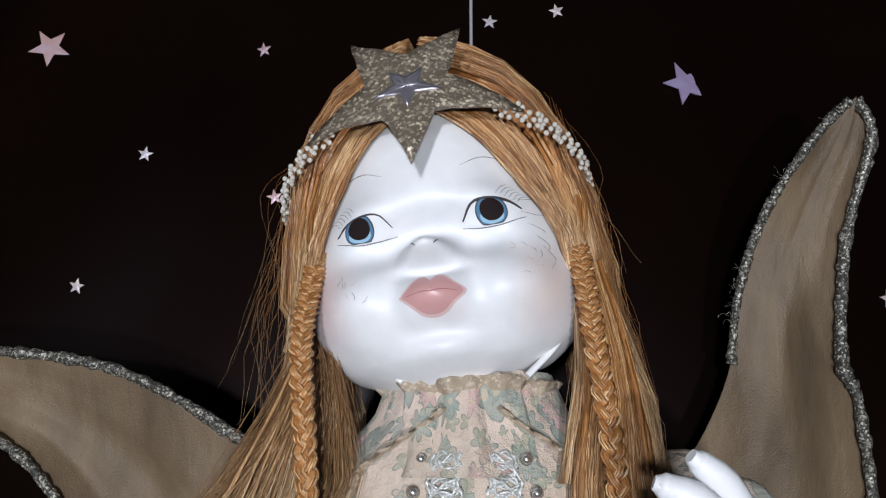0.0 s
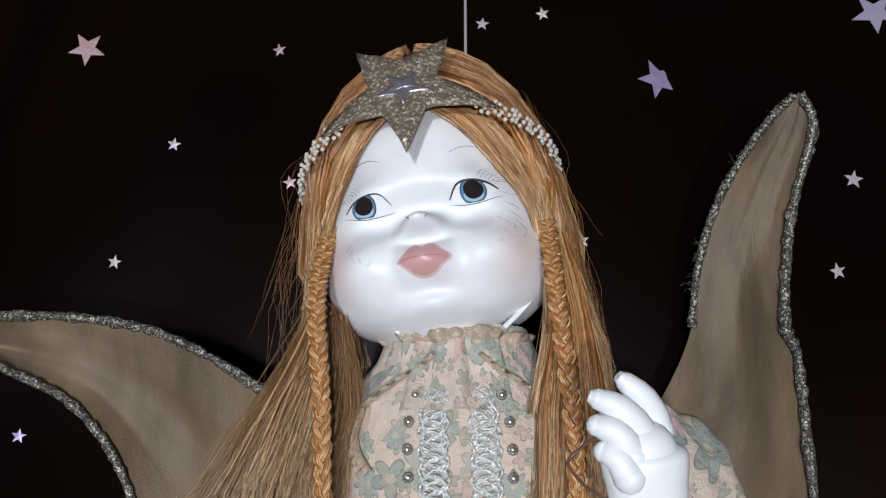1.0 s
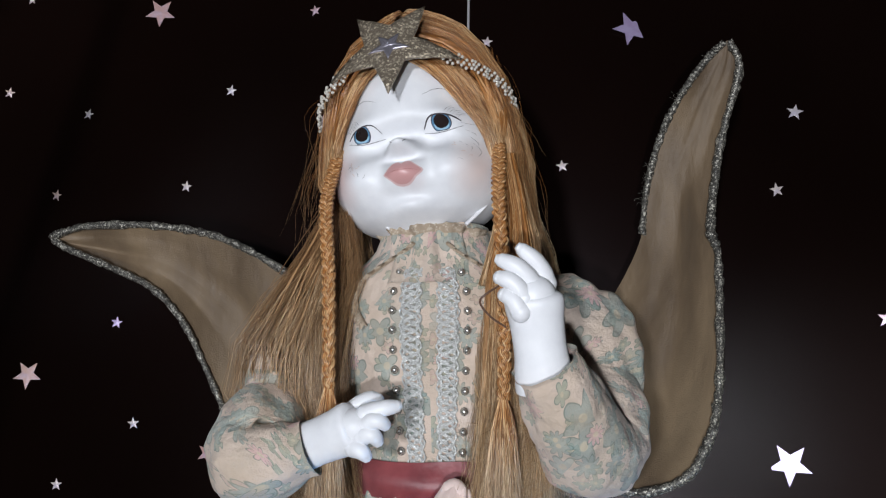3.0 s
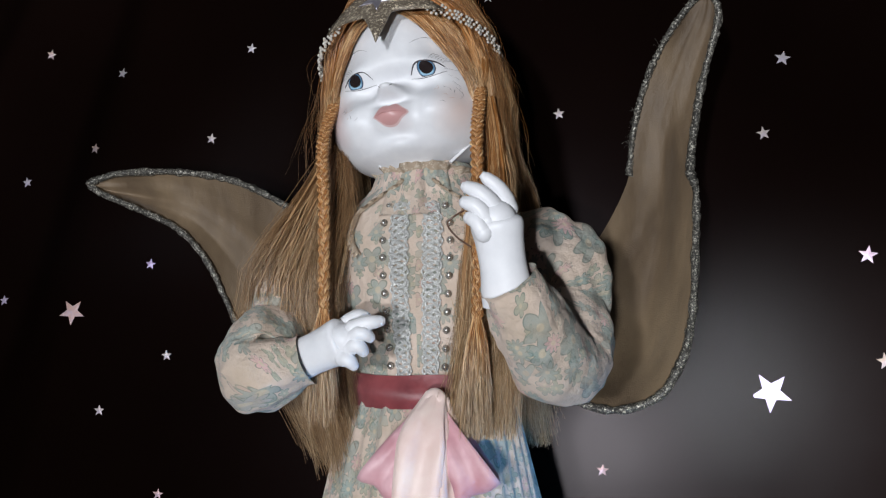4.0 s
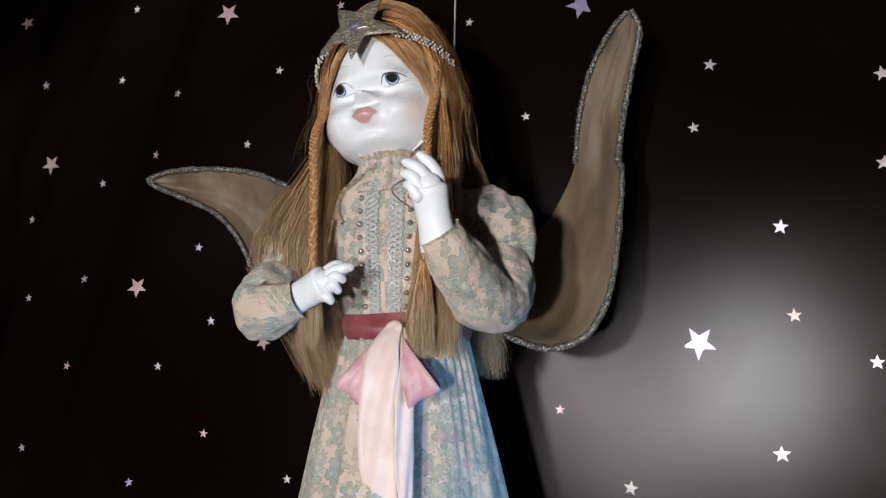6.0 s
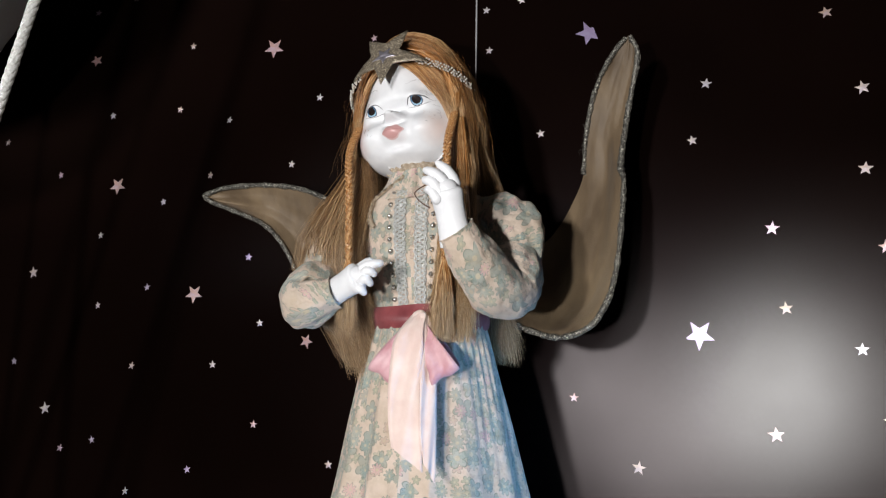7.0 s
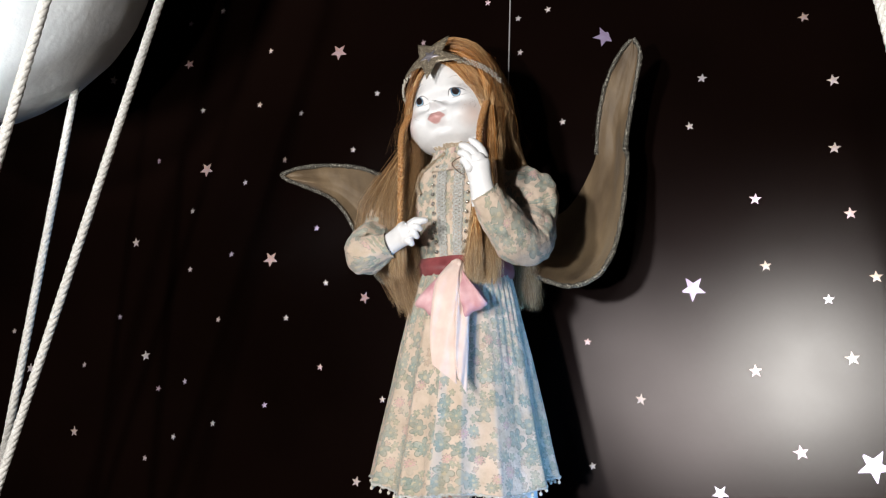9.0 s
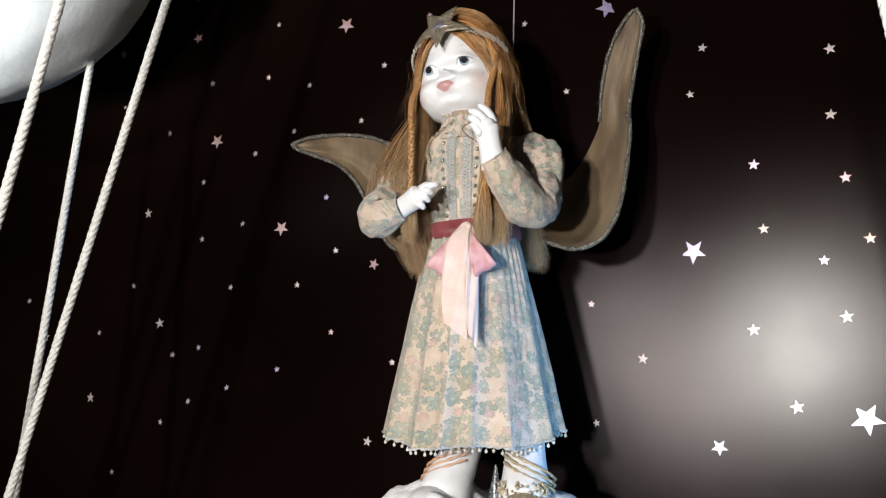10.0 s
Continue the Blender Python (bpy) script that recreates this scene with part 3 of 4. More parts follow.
for k in range(150):
    a, v = math.pi * frng.uniform(1.15, 2.05), frng.random()
    c = Vector((0.082 + 0.014 + 0.008 * v, 0.400 - 0.02 * v, 1.096 - 0.040 * v))
    p = c + Vector((math.cos(a), math.sin(a), 0)) * 0.036
    doll.ball(p, (0.0012 + 0.002 * frng.random(), 0.0018, 0.0012 + 0.002 * frng.random()), P_GOLD, 4)

# ---------------------------------------------------------------- doll: hair
rng = random.Random(5)


def cap_point(side, front, fall, lift):
    """On the hair's cap: front 0 (hairline) to 1 (nape), fall 0 (parting) to 1 (ear height)."""
    y0 = -0.056 + 0.116 * front
    ang = fall * 1.75
    lean = 0.020 * fall * (1 - front) + 0.010
    x = (0.0745 + lift) * math.sin(min(ang, 1.57)) + (0.004 if ang > 1.57 else 0)
    z = 0.020 + (0.107 + lift) * math.cos(min(ang, 1.57)) - 0.042 * max(0.0, ang - 1.57) * 4
    y = y0 * (1 - 0.15 * fall) + lean
    # the crown falls away towards the brow and the nape
    z -= 0.030 * max(0.0, abs(y0 - 0.004) / 0.056) ** 2.4 * math.cos(min(ang, 1.5))
    x *= 1 - 0.10 * (abs(y0) / 0.056) ** 3
    return HEAD @ Vector((side * x, y, z))


def strand(pts, r, n=12, tone=None, tip=0.35, root=1.0, frizz=0.0022, lock=None):
    path = spline(pts, n)
    s = rng.random() * 90
    for i, p in enumerate(path):
        k = frizz * min(1.0, i / 5)
        path[i] = p + Vector((noise.noise(Vector((i * 0.8, s, 0))), noise.noise(Vector((i * 0.8, s, 7))), 0)) * k
        if lock is not None:
            path[i] += Vector((noise.noise(Vector((i * 0.42, lock * 3.7, 2))), noise.noise(Vector((i * 0.42, lock * 3.7, 9))), 0)) * 0.011 * min(1.0, max(0.0, (i - 3) / 6))
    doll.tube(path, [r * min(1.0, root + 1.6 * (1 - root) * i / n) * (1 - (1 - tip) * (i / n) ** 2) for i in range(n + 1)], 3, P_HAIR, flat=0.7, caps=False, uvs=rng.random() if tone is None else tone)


# solid cap under the strands
for side in (-1, 1):
    rows = [[cap_point(side, f / 12, g / 12, -0.003) for g in range(13)] for f in range(13)]
    uvs = [[(0.3, 0.1)] * 13 for _ in range(13)]
    doll.grid(rows, False, P_HAIR, uvs, flip=side > 0)


def fall_of(side, f, g, wild):
    """Where a lock hangs: f 0 at the brow to 1 at the nape, g its place across."""
    j = lambda s: rng.uniform(-s, s) * wild
    if side < 0:
        # over the shoulder, ending beside the waist
        return [(-0.078 - 0.014 * g + j(0.002), 0.404 + 0.070 * f, 1.640 + j(0.006)),
                (-0.074 - 0.045 * g + j(0.003), 0.390 + 0.085 * f - 0.012 * g * (1 - f), 1.592 - 0.010 * g),
                (-0.082 - 0.062 * g + j(0.005), 0.376 + 0.100 * f + j(0.004), 1.520 - 0.01 * g),
                (-0.066 - 0.030 * g + j(0.008), 0.405 + 0.095 * f, 1.368 + 0.10 * rng.random() ** 1.5 + 0.03 * g)]
    if f < 0.42:
        # before the bodice
        return [(0.040 + 0.018 * g + j(0.002), 0.392 + 0.05 * f, 1.648 + j(0.006)),
                (0.034 + 0.034 * g + j(0.002), 0.380 + 0.03 * f + 0.012 * (1 - g), 1.588),
                (0.030 + 0.040 * g + j(0.003), 0.372 + 0.035 * f + j(0.004), 1.510),
                (0.028 + 0.040 * g + j(0.006), 0.362 + 0.035 * f + j(0.006), 1.425 + 0.06 * rng.random() ** 1.5)]
    # down the back
    return [(0.048 + 0.014 * g + j(0.002), 0.40 + 0.085 * f, 1.650),
            (0.056 + 0.024 * g + j(0.003), 0.430 + 0.080 * f, 1.590),
            (0.055 + 0.022 * g + j(0.004), 0.450 + 0.075 * f, 1.50),
            (0.058 + 0.022 * g + j(0.010), 0.465 + 0.070 * f, 1.400 + 0.13 * rng.random())]


# full locks inside, then fine strands gathered in locks
for k in range(520):
    side, f, g = (-1 if k % 2 else 1), (k // 2 + 0.5) / 260, rng.random()
    a = [cap_point(side, f, h, -0.004) for h in (0.05, 0.35, 0.68, 1.0)]
    hang = fall_of(side, f, g, 1.0)
    hang[-1] = (hang[-1][0], hang[-1][1], hang[-1][2] + 0.03 + 0.03 * rng.random())
    strand([*a, *hang], 0.0022, 16, root=0.3, tone=0.30 + 0.35 * rng.random(), tip=0.04)
locks = [(-1 if k % 2 else 1, rng.random() ** 0.85, rng.random(), rng.random(), rng.uniform(0.05, 0.13)) for k in range(150)]
for k in range(12600):
    side, f, g, tone, spread = locks[k % 150]
    f = min(1.0, max(0.0, f + rng.gauss(0, spread * 0.7)))
    g = min(1.1, max(-0.08, (g ** 1.35 if side < 0 else g) + rng.gauss(0, spread)))
    lift = 0.0005 + 0.004 * rng.random()
    a = [cap_point(side, min(1, max(0, f + rng.uniform(-0.03, 0.03))), h, lift) for h in (0.02 + 0.1 * rng.random(), 0.35, 0.68, 1.0)]
    strand([*a, *fall_of(side, f, g, 1.7)], 0.00014 + 0.00024 * rng.random() ** 2, 14, tone=min(1, max(0, tone + rng.gauss(0, 0.26))), tip=0.5, frizz=0.0032, lock=k % 150)

# the sections that frame the brow: from under the tiara down along the cheeks
for side in (-1, 1):
    for k in range(1500):
        g, h = rng.random(), rng.random()
        thick = 0.0011 if k < 160 else 0.0002 + 0.00025 * h
        if k < 160:
            h *= 0.3
        pts = []
        for x, z in ((0.003 + 0.016 * g, 0.063 + 0.022 * g), (0.023 + 0.026 * g, 0.046 + 0.008 * g), (0.041 + 0.022 * g, 0.022), (0.0565 + 0.010 * g, -0.006)):
            a, b = head_profile(z)
            out = max(0.0, x - a * 0.95)
            x = min(x, a * 0.95)
            q = Vector((side * (x + 0.5 * out + 0.002), -b * math.sqrt(max(0, 1 - (x / a) ** 2)) - 0.003 - 0.004 * h + 0.8 * out, z))
            pts.append(HEAD @ q)
        e = Vector((-0.0255 + side * (0.063 + 0.011 * g), 0.402 + 0.012 * h + 0.01 * g, 1.650))
        e2 = Vector((-0.0255 + side * (0.054 + 0.016 * g) - 0.002, 0.384 + 0.016 * h + 0.01 * g, 1.590))
        strand([*pts, e, e2], thick, 12, tone=rng.random(), tip=0.6)

# hair combed from the brow back into the cap
for side in (-1, 1):
    for k in range(1100):
        w, h = rng.random(), rng.random()
        pts = []
        for (x, z), fall in zip(((0.019, 0.085), (0.049, 0.054), (0.061, 0.022), (0.0625, -0.006)), (0.10, 0.42, 0.74, 1.0)):
            a, b = head_profile(z)
            x = min(x, a * 0.96)
            q = HEAD @ Vector((side * (x + 0.003), -b * math.sqrt(max(0, 1 - (x / a) ** 2)) - 0.004 - 0.003 * h, z))
            pts.append(q.lerp(cap_point(side, 0.03, fall, 0.004 * h), w))
        e = Vector((-0.0255 + side * (0.070 + 0.006 * w), 0.402 + 0.02 * w, 1.650))
        strand([*pts, e], 0.0014 if k < 130 else 0.0002 + 0.0003 * h, 11, tone=0.45 if k < 130 else rng.random(), tip=0.6)

# the wide lock that hangs before the bodice
for k in range(1300):
    g, h = rng.random(), rng.random()
    core = k < 90
    strand([(0.034 + 0.016 * g, 0.400 + 0.006 * h, 1.690), (0.040 + 0.020 * g, 0.386 + 0.012 * h, 1.640), (0.034 + 0.032 * g + rng.gauss(0, 0.002), 0.378 + 0.012 * h, 1.580),
            (0.030 + 0.040 * g + rng.gauss(0, 0.002), 0.370 + 0.014 * h, 1.500), (0.026 + 0.046 * g + rng.gauss(0, 0.004), 0.360 + 0.016 * h, (1.45 if core else 1.420) + 0.05 * rng.random() ** 2)],
           0.0024 if core else 0.00018 + 0.0003 * h * h, 13, tone=0.35 if core else rng.random(), tip=0.05 if core else 0.5, root=0.2 if core else 1.0)


def braid(pts, width, turns, tuft):
    """Three plaited locks along pts and a loose tuft at the end."""
    n = turns * 8
    path = spline(pts, n)
    for lock in range(3):
        line, radii = [], []
        for i, p in enumerate(path):
            a = 2 * math.pi * (i / 8 + lock / 3)
            w = width * (1 - 0.25 * i / n) * (0.06 + 0.94 * min(1.0, i / 18))
            line.append(p + Vector((w * 0.62 * math.sin(a), w * 0.42 * math.sin(2 * a), 0)))
            radii.append(w * 0.50)
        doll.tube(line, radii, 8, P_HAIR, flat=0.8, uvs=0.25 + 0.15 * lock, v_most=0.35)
        for k in range(34):
            a, off = rng.uniform(0, 6.283), rng.uniform(0.85, 1.14)
            fine = [p + Vector((math.cos(a), math.sin(a), 0)) * radii[i] * off * (1 if i else 0.5) for i, p in enumerate(line)]
            doll.tube(fine, 0.00028, 3, P_HAIR, caps=False, uvs=rng.random(), v_most=0.35)
    for k in range(150):
        a, b = rng.uniform(-1, 1), rng.uniform(-1, 1)
        side = -1 if path[0].x < 0 else 1
        strand([path[0] + Vector((side * -0.004 + a * 0.008, 0.004 + b * 0.004, 0.035 + 0.01 * b)), path[0] + Vector((a * 0.007, -0.006 + b * 0.003, 0.008)),
                path[7] + Vector((a * 0.0055, -0.004 + b * 0.002, 0)), path[16] + Vector((a * 0.0035, -0.003 + b * 0.001, 0)), path[22] + Vector((a * 0.001, 0, 0))], 0.0004, 9, tone=0.2 + 0.5 * rng.random())
    end = path[-1]
    for k in range(tuft):
        a, r = rng.uniform(0, 6.283), rng.random() ** 0.5
        out = Vector((math.cos(a), 0.6 * math.sin(a), 0)) * r
        strand([end + out * width * 0.3 + Vector((0, 0, 0.006)), end + out * 0.009 + Vector((0, 0, -0.025)), end + out * 0.014 + Vector((0, 0, -0.055 - 0.035 * rng.random()))], 0.00035, 7, tip=0.3)


braid([(-0.0830, 0.412, 1.705), (-0.0850, 0.394, 1.678), (-0.0845, 0.374, 1.645), (-0.0780, 0.364, 1.590), (-0.0740, 0.360, 1.515)], 0.0054, 13, 420)
braid([(0.0370, 0.412, 1.712), (0.0390, 0.394, 1.686), (0.0410, 0.369, 1.645), (0.0460, 0.354, 1.580), (0.0460, 0.352, 1.510)], 0.0054, 14, 420)

# loose flyaway hairs
for k in range(120):
    side = -1 if rng.random() < 0.65 else 1
    a = cap_point(side, rng.random(), 0.5 + 0.5 * rng.random(), 0.008)
    b = a + Vector((side * rng.uniform(0.001, 0.013), rng.uniform(-0.02, 0.02), rng.uniform(-0.05, -0.01)))
    c = b + Vector((side * rng.uniform(-0.02, 0.016), rng.uniform(-0.02, 0.02), rng.uniform(-0.07, -0.02)))
    strand([a, b, c], 0.00013, 8, tone=0.3)

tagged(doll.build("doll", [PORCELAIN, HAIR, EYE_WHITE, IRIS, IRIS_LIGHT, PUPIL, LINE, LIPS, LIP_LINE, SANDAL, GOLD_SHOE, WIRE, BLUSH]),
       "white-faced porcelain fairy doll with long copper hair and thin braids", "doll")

# ---------------------------------------------------------------- dress
CX, CY = -0.006, 0.452


def body_point(z, f, lift=0.0):
    zs = (1.45, 1.475, 1.51, 1.55, 1.580, 1.595, 1.605, 1.618, 1.640)
    a = np.interp(z, zs, (0.066, 0.069, 0.077, 0.086, 0.088, 0.080, 0.066, 0.050, 0.040)) + lift
    b = np.interp(z, zs, (0.060, 0.061, 0.064, 0.066, 0.062, 0.057, 0.052, 0.044, 0.038)) + lift
    return Vector((CX - 0.006 * (z - 1.45) / 0.19 + a * math.sin(f), CY - 0.012 * max(0, (z - 1.58) / 0.06) - b * math.cos(f), z))


dress = thing("dress", (CX, CY, 1.14), "cream cotton dress printed with teal and pink flowers, aged", "dress")


def dress_part(shape, name, mats, label="", parent=None):
    for_world = Matrix.Translation(-Vector((CX, CY, 1.14)))
    shape.v = [tuple(for_world @ Vector(q)) for q in shape.v]
    return shape.build(name, mats, parent or dress, label)


sh = Shape()
rows, uvs = [], []
for i in range(31):
    z = 1.45 + 0.19 * i / 30
    row, ur = [], []
    for k in range(73):
        f = 2 * math.pi * k / 72
        q = body_point(z, f)
        w = 0.0016 * noise.noise(Vector((f * 5, z * 24, 2))) + 0.0012 * noise.noise(Vector((f * 14, z * 9, 5)))
        q += Vector((math.sin(f), -math.cos(f), 0)) * w
        if k < 72:
            row.append(q)
        ur.append((f * 0.075, z))
    rows.append(row), uvs.append(ur)
sh.grid(rows, True, 0, uvs)
dress_part(sh, "bodice", DRESS)

sh = Shape()
rows, uvs = [], []
for i in range(41):
    v = i / 40
    row, ur = [], []
    for k in range(241):
        f = 2 * math.pi * k / 240
        a = 0.066 + 0.066 * v ** 0.85
        b = 0.060 + 0.048 * v ** 0.85
        fold = (0.075 + 0.050 * v) * (0.55 - abs(math.sin(7.5 * f + 0.9 * math.sin(3 * f) + 0.25 * v))) * (0.35 + 0.65 * v) + 0.020 * (1 - v) ** 1.5 * math.sin(41 * f + 2 * math.sin(5 * f)) + 0.018 * v * math.sin(7 * f + 2)
        fold += 0.02 * noise.noise(Vector((f * 4, v * 3, 1)))
        z = 1.452 - v * (0.296 + 0.020 * math.cos(f)) + 0.004 * math.sin(5 * f) * v
        if k < 240:
            row.append(Vector((CX + 0.003 * v + a * (1 + fold) * math.sin(f), CY - b * (1 + fold) * math.cos(f), z)))
        ur.append((f * 0.105 + 0.3, z))
    rows.append(row), uvs.append(ur)
sh.grid(rows, True, 0, uvs, flip=True)
hem = list(rows[-1])
skirt = dress_part(sh, "skirt", DRESS)

sh = Shape()
lump = [p + Vector((0, 0, 0.001 * math.sin(i * 1.9))) for i, p in enumerate(hem)]
sh.tube([*lump, lump[0]], [0.0019 + 0.0009 * math.sin(i * 2.3) for i in range(241)], 6)
dress_part(sh, "hem_lace", LACE, "silver lace edging")
drop = Shape()
drop.ball((0, 0, 0), (0.0024, 0.0024, 0.0027), 0, 5)
drop.tube([(0, 0, 0.002), (0, 0, 0.0050)], 0.0007, 5)
drop_ob = None
for i in range(0, 240, 3):
    p = hem[i] + Vector((0, 0, -0.0062 + 0.001 * math.sin(i)))
    if drop_ob is None:
        drop_ob = drop.build("pearl_drop", PEARL, dress)
        ob = drop_ob
    else:
        ob = new("pearl_drop", drop_ob.data)
        ob.parent = dress
    ob.location = p - Vector((CX, CY, 1.14))

# sleeves
sh = Shape()
pts = spline([(0.050, 0.452, 1.570), (0.080, 0.448, 1.569), (0.104, 0.436, 1.554), (0.112, 0.418, 1.520), (0.108, 0.396, 1.485)], 22)
sh.tube(pts, [0.021 + 0.014 * math.sin(math.pi * min(1, 0.12 + 0.95 * i / 22)) for i in range(23)], 64, 0, rough=0.085, pleat=0.060, finer=3, caps=False, seed=0.4)
dress_part(sh, "puff_sleeve", DRESS)
sh = Shape()
pts = spline([(0.112, 0.414, 1.520), (0.110, 0.394, 1.488), (0.104, 0.372, 1.478), (0.093, 0.340, 1.494), (0.080, 0.313, 1.520), (0.073, 0.304, 1.533)], 24)
sh.tube(pts, [0.028, 0.030, 0.032, 0.034, 0.034, 0.034, 0.034, 0.033, 0.033, 0.033, 0.032, 0.032, 0.031, 0.030, 0.029, 0.028, 0.027, 0.026, 0.025, 0.0235, 0.0225, 0.0212, 0.0202, 0.0200, 0.0210], 64, 0, rough=0.080, pleat=0.026, finer=3, caps=False, seed=1.4)
dress_part(sh, "forearm_sleeve", DRESS)
sh = Shape()
pts = spline([(-0.060, 0.452, 1.575), (-0.092, 0.446, 1.574), (-0.116, 0.430, 1.548), (-0.126, 0.402, 1.508), (-0.124, 0.374, 1.486)], 22)
sh.tube(pts, [0.022 + 0.015 * math.sin(math.pi * min(1, 0.12 + 0.95 * i / 22)) for i in range(23)], 64, 0, rough=0.085, pleat=0.060, finer=3, caps=False, seed=2.4)
dress_part(sh, "puff_sleeve", DRESS)
sh = Shape()
pts = spline([(-0.125, 0.392, 1.500), (-0.127, 0.364, 1.472), (-0.118, 0.350, 1.464), (-0.100, 0.350, 1.470), (-0.082, 0.350, 1.477)], 20)
sh.tube(pts, [0.026, 0.029, 0.031, 0.032, 0.032, 0.032, 0.031, 0.031, 0.030, 0.030, 0.029, 0.028, 0.027, 0.026, 0.025, 0.024, 0.0225, 0.0210, 0.0195, 0.0190, 0.0195], 64, 0, rough=0.080, pleat=0.026, finer=3, caps=False, seed=3.4)
dress_part(sh, "forearm_sleeve", DRESS)

# collar: a gathered band with a ruffled lace edge
sh = Shape()
rows, uvs = [], []
for i in range(9):
    v = i / 8
    row, ur = [], []
    for k in range(121):
        f = 2 * math.pi * k / 120
        r = 0.054 - 0.018 * v ** 0.8 + 0.004 * v * v + 0.0022 * math.sin(11 * f + 3 * v) + 0.0012 * math.sin(23 * f)
        z = 1.592 + 0.043 * v + 0.0010 * math.sin(5 * f) * v
        if k < 120:
            row.append((CX - 0.007 + r * math.sin(f), 0.440 - r * math.cos(f), z))
        ur.append((f * 0.06 + 1.1, z))
    rows.append(row), uvs.append(ur)
sh.grid(rows, True, 0, uvs)
dress_part(sh, "collar", DRESS)
sh = Shape()
edge = [Vector(rows[-1][k]) for k in range(120)]
up = [[p + Vector((0, 0, -0.006)) * 1 for p in edge], [p + Vector((0.15 * (p.x - CX), 0.15 * (p.y - 0.44), 0.0006 + 0.0006 * math.sin(i * 2.2))) for i, p in enumerate(edge)],
      [p + Vector((0.05 * (p.x - CX), 0.05 * (p.y - 0.44), 0.0018 + 0.0007 * math.sin(i * 2.2 + 1.0))) for i, p in enumerate(edge)]]
sh.grid(up, True)
dress_part(sh, "collar_lace", LACE_CREAM, "aged cream lace frill")
sh = Shape()
for side in (-1, 1):
    line = [body_point(p.x, p.y, 0.004) for p in spline([(1.622, side * 0.25, 0), (1.600, side * 0.62, 0), (1.575, side * 0.66, 0), (1.560, side * 0.56, 0)], 70)]
    rows = []
    for i, p in enumerate(line):
        w = 0.0030 * math.sin(i * 1.05) + 0.0012 * math.sin(i * 2.3)
        rows.append([p + Vector((side * -0.002, 0.001, 0)), p + Vector((0, -0.003 - w * 0.5, 0.001)), p + Vector((side * 0.0038, -0.001 + w * 0.5, -0.002 + w * 0.4))])
    sh.grid(rows)
dress_part(sh, "yoke_frill", LACE_CREAM, "aged cream lace frill")

# silver lace down the front, with two rows of beads
for side in (-1, 1):
    sh = Shape()
    for phase, reach, wide in ((0.0, 0.060, 0.16), (1.6, 0.075, 0.15), (3.3, 0.050, 0.17), (4.7, 0.085, 0.155)):
        line = []
        for i in range(361):
            a = i * 0.47 + phase
            z = 1.602 - 0.148 * i / 360 + 0.0022 * math.sin(2 * a + phase)
            line.append(body_point(z, side * (wide + reach * math.sin(a)), 0.0016 + 0.0007 * math.sin(i * 0.9 + phase)))
        sh.tube(line, [0.00055 + 0.00025 * math.sin(i * 1.6) for i in range(361)], 5)
    for edge in (0.075, 0.235):
        line = [body_point(1.602 - 0.148 * i / 120, side * (edge + 0.012 * math.sin(i * 0.8)), 0.0016) for i in range(121)]
        sh.tube(line, [0.0008 + 0.0004 * math.sin(i * 2.1) for i in range(121)], 5)
    dress_part(sh, "lace_trim", LACE, "silver metallic lace braid")
bead = Shape()
bead.ball((0, 0, 0), (0.0024, 0.0020, 0.0024), 0, 6)
bead.ball((0, 0.001, 0), (0.0031, 0.0010, 0.0031), 0, 5)
bead_ob = None
for side in (-1, 1):
    for i in range(11):
        p = body_point(1.600 - 0.0142 * i, side * 0.31, 0.0025) - Vector((CX, CY, 1.14))
        if bead_ob is None:
            bead_ob = ob = bead.build("bead", BEAD, dress)
        else:
            ob = new("bead", bead_ob.data)
            ob.parent = dress
        ob.location = p

# ---------------------------------------------------------------- sash
sash = thing("sash", (0, 0, 0), "wine red satin sash with a pale pink ribbon bow", "sash")
sh = Shape()
rows = []
for i in range(7):
    v = i / 6
    rows.append([body_point(1.4525, f) * 1 + Vector((math.sin(f), -math.cos(f), 0)) * (0.0045 + 0.0025 * math.sin(math.pi * v) + 0.001 * math.sin(3 * f + 6 * v)) + Vector((0, 0, -0.013 + 0.026 * v + 0.001 * math.sin(4 * f))) for f in [2 * math.pi * k / 64 for k in range(64)]])
sh.grid(rows, True)
sh.build("waist_band", SATIN_RED, sash)


def ribbon(path, widths, across, thick=0.0009, slant=0.0):
    sh = Shape()
    n = len(path) - 1
    rows = []
    for i, p in enumerate(path):
        w = widths[i]
        d = (path[min(i + 1, n)] - path[max(i - 1, 0)]).normalized()
        a = Vector(across[i] if isinstance(across, list) else across)
        a = (a - d * a.dot(d)).normalized()
        nrm = d.cross(a) * thick
        ring = []
        for k in range(9):
            u = k / 8 - 0.5
            ring.append(p + a * w * u + Vector((0, 0, -slant * u * max(0.0, i / n - 0.7) / 0.3)) + nrm + d.cross(a) * 0.0016 * math.cos(u * 9 + i * 0.25))
        for k in range(8, -1, -1):
            u = k / 8 - 0.5
            ring.append(p + a * w * u + Vector((0, 0, -slant * u * max(0.0, i / n - 0.7) / 0.3)) - nrm + d.cross(a) * 0.0016 * math.cos(u * 9 + i * 0.25))
        rows.append(ring)
    sh.grid(rows, True)
    return sh


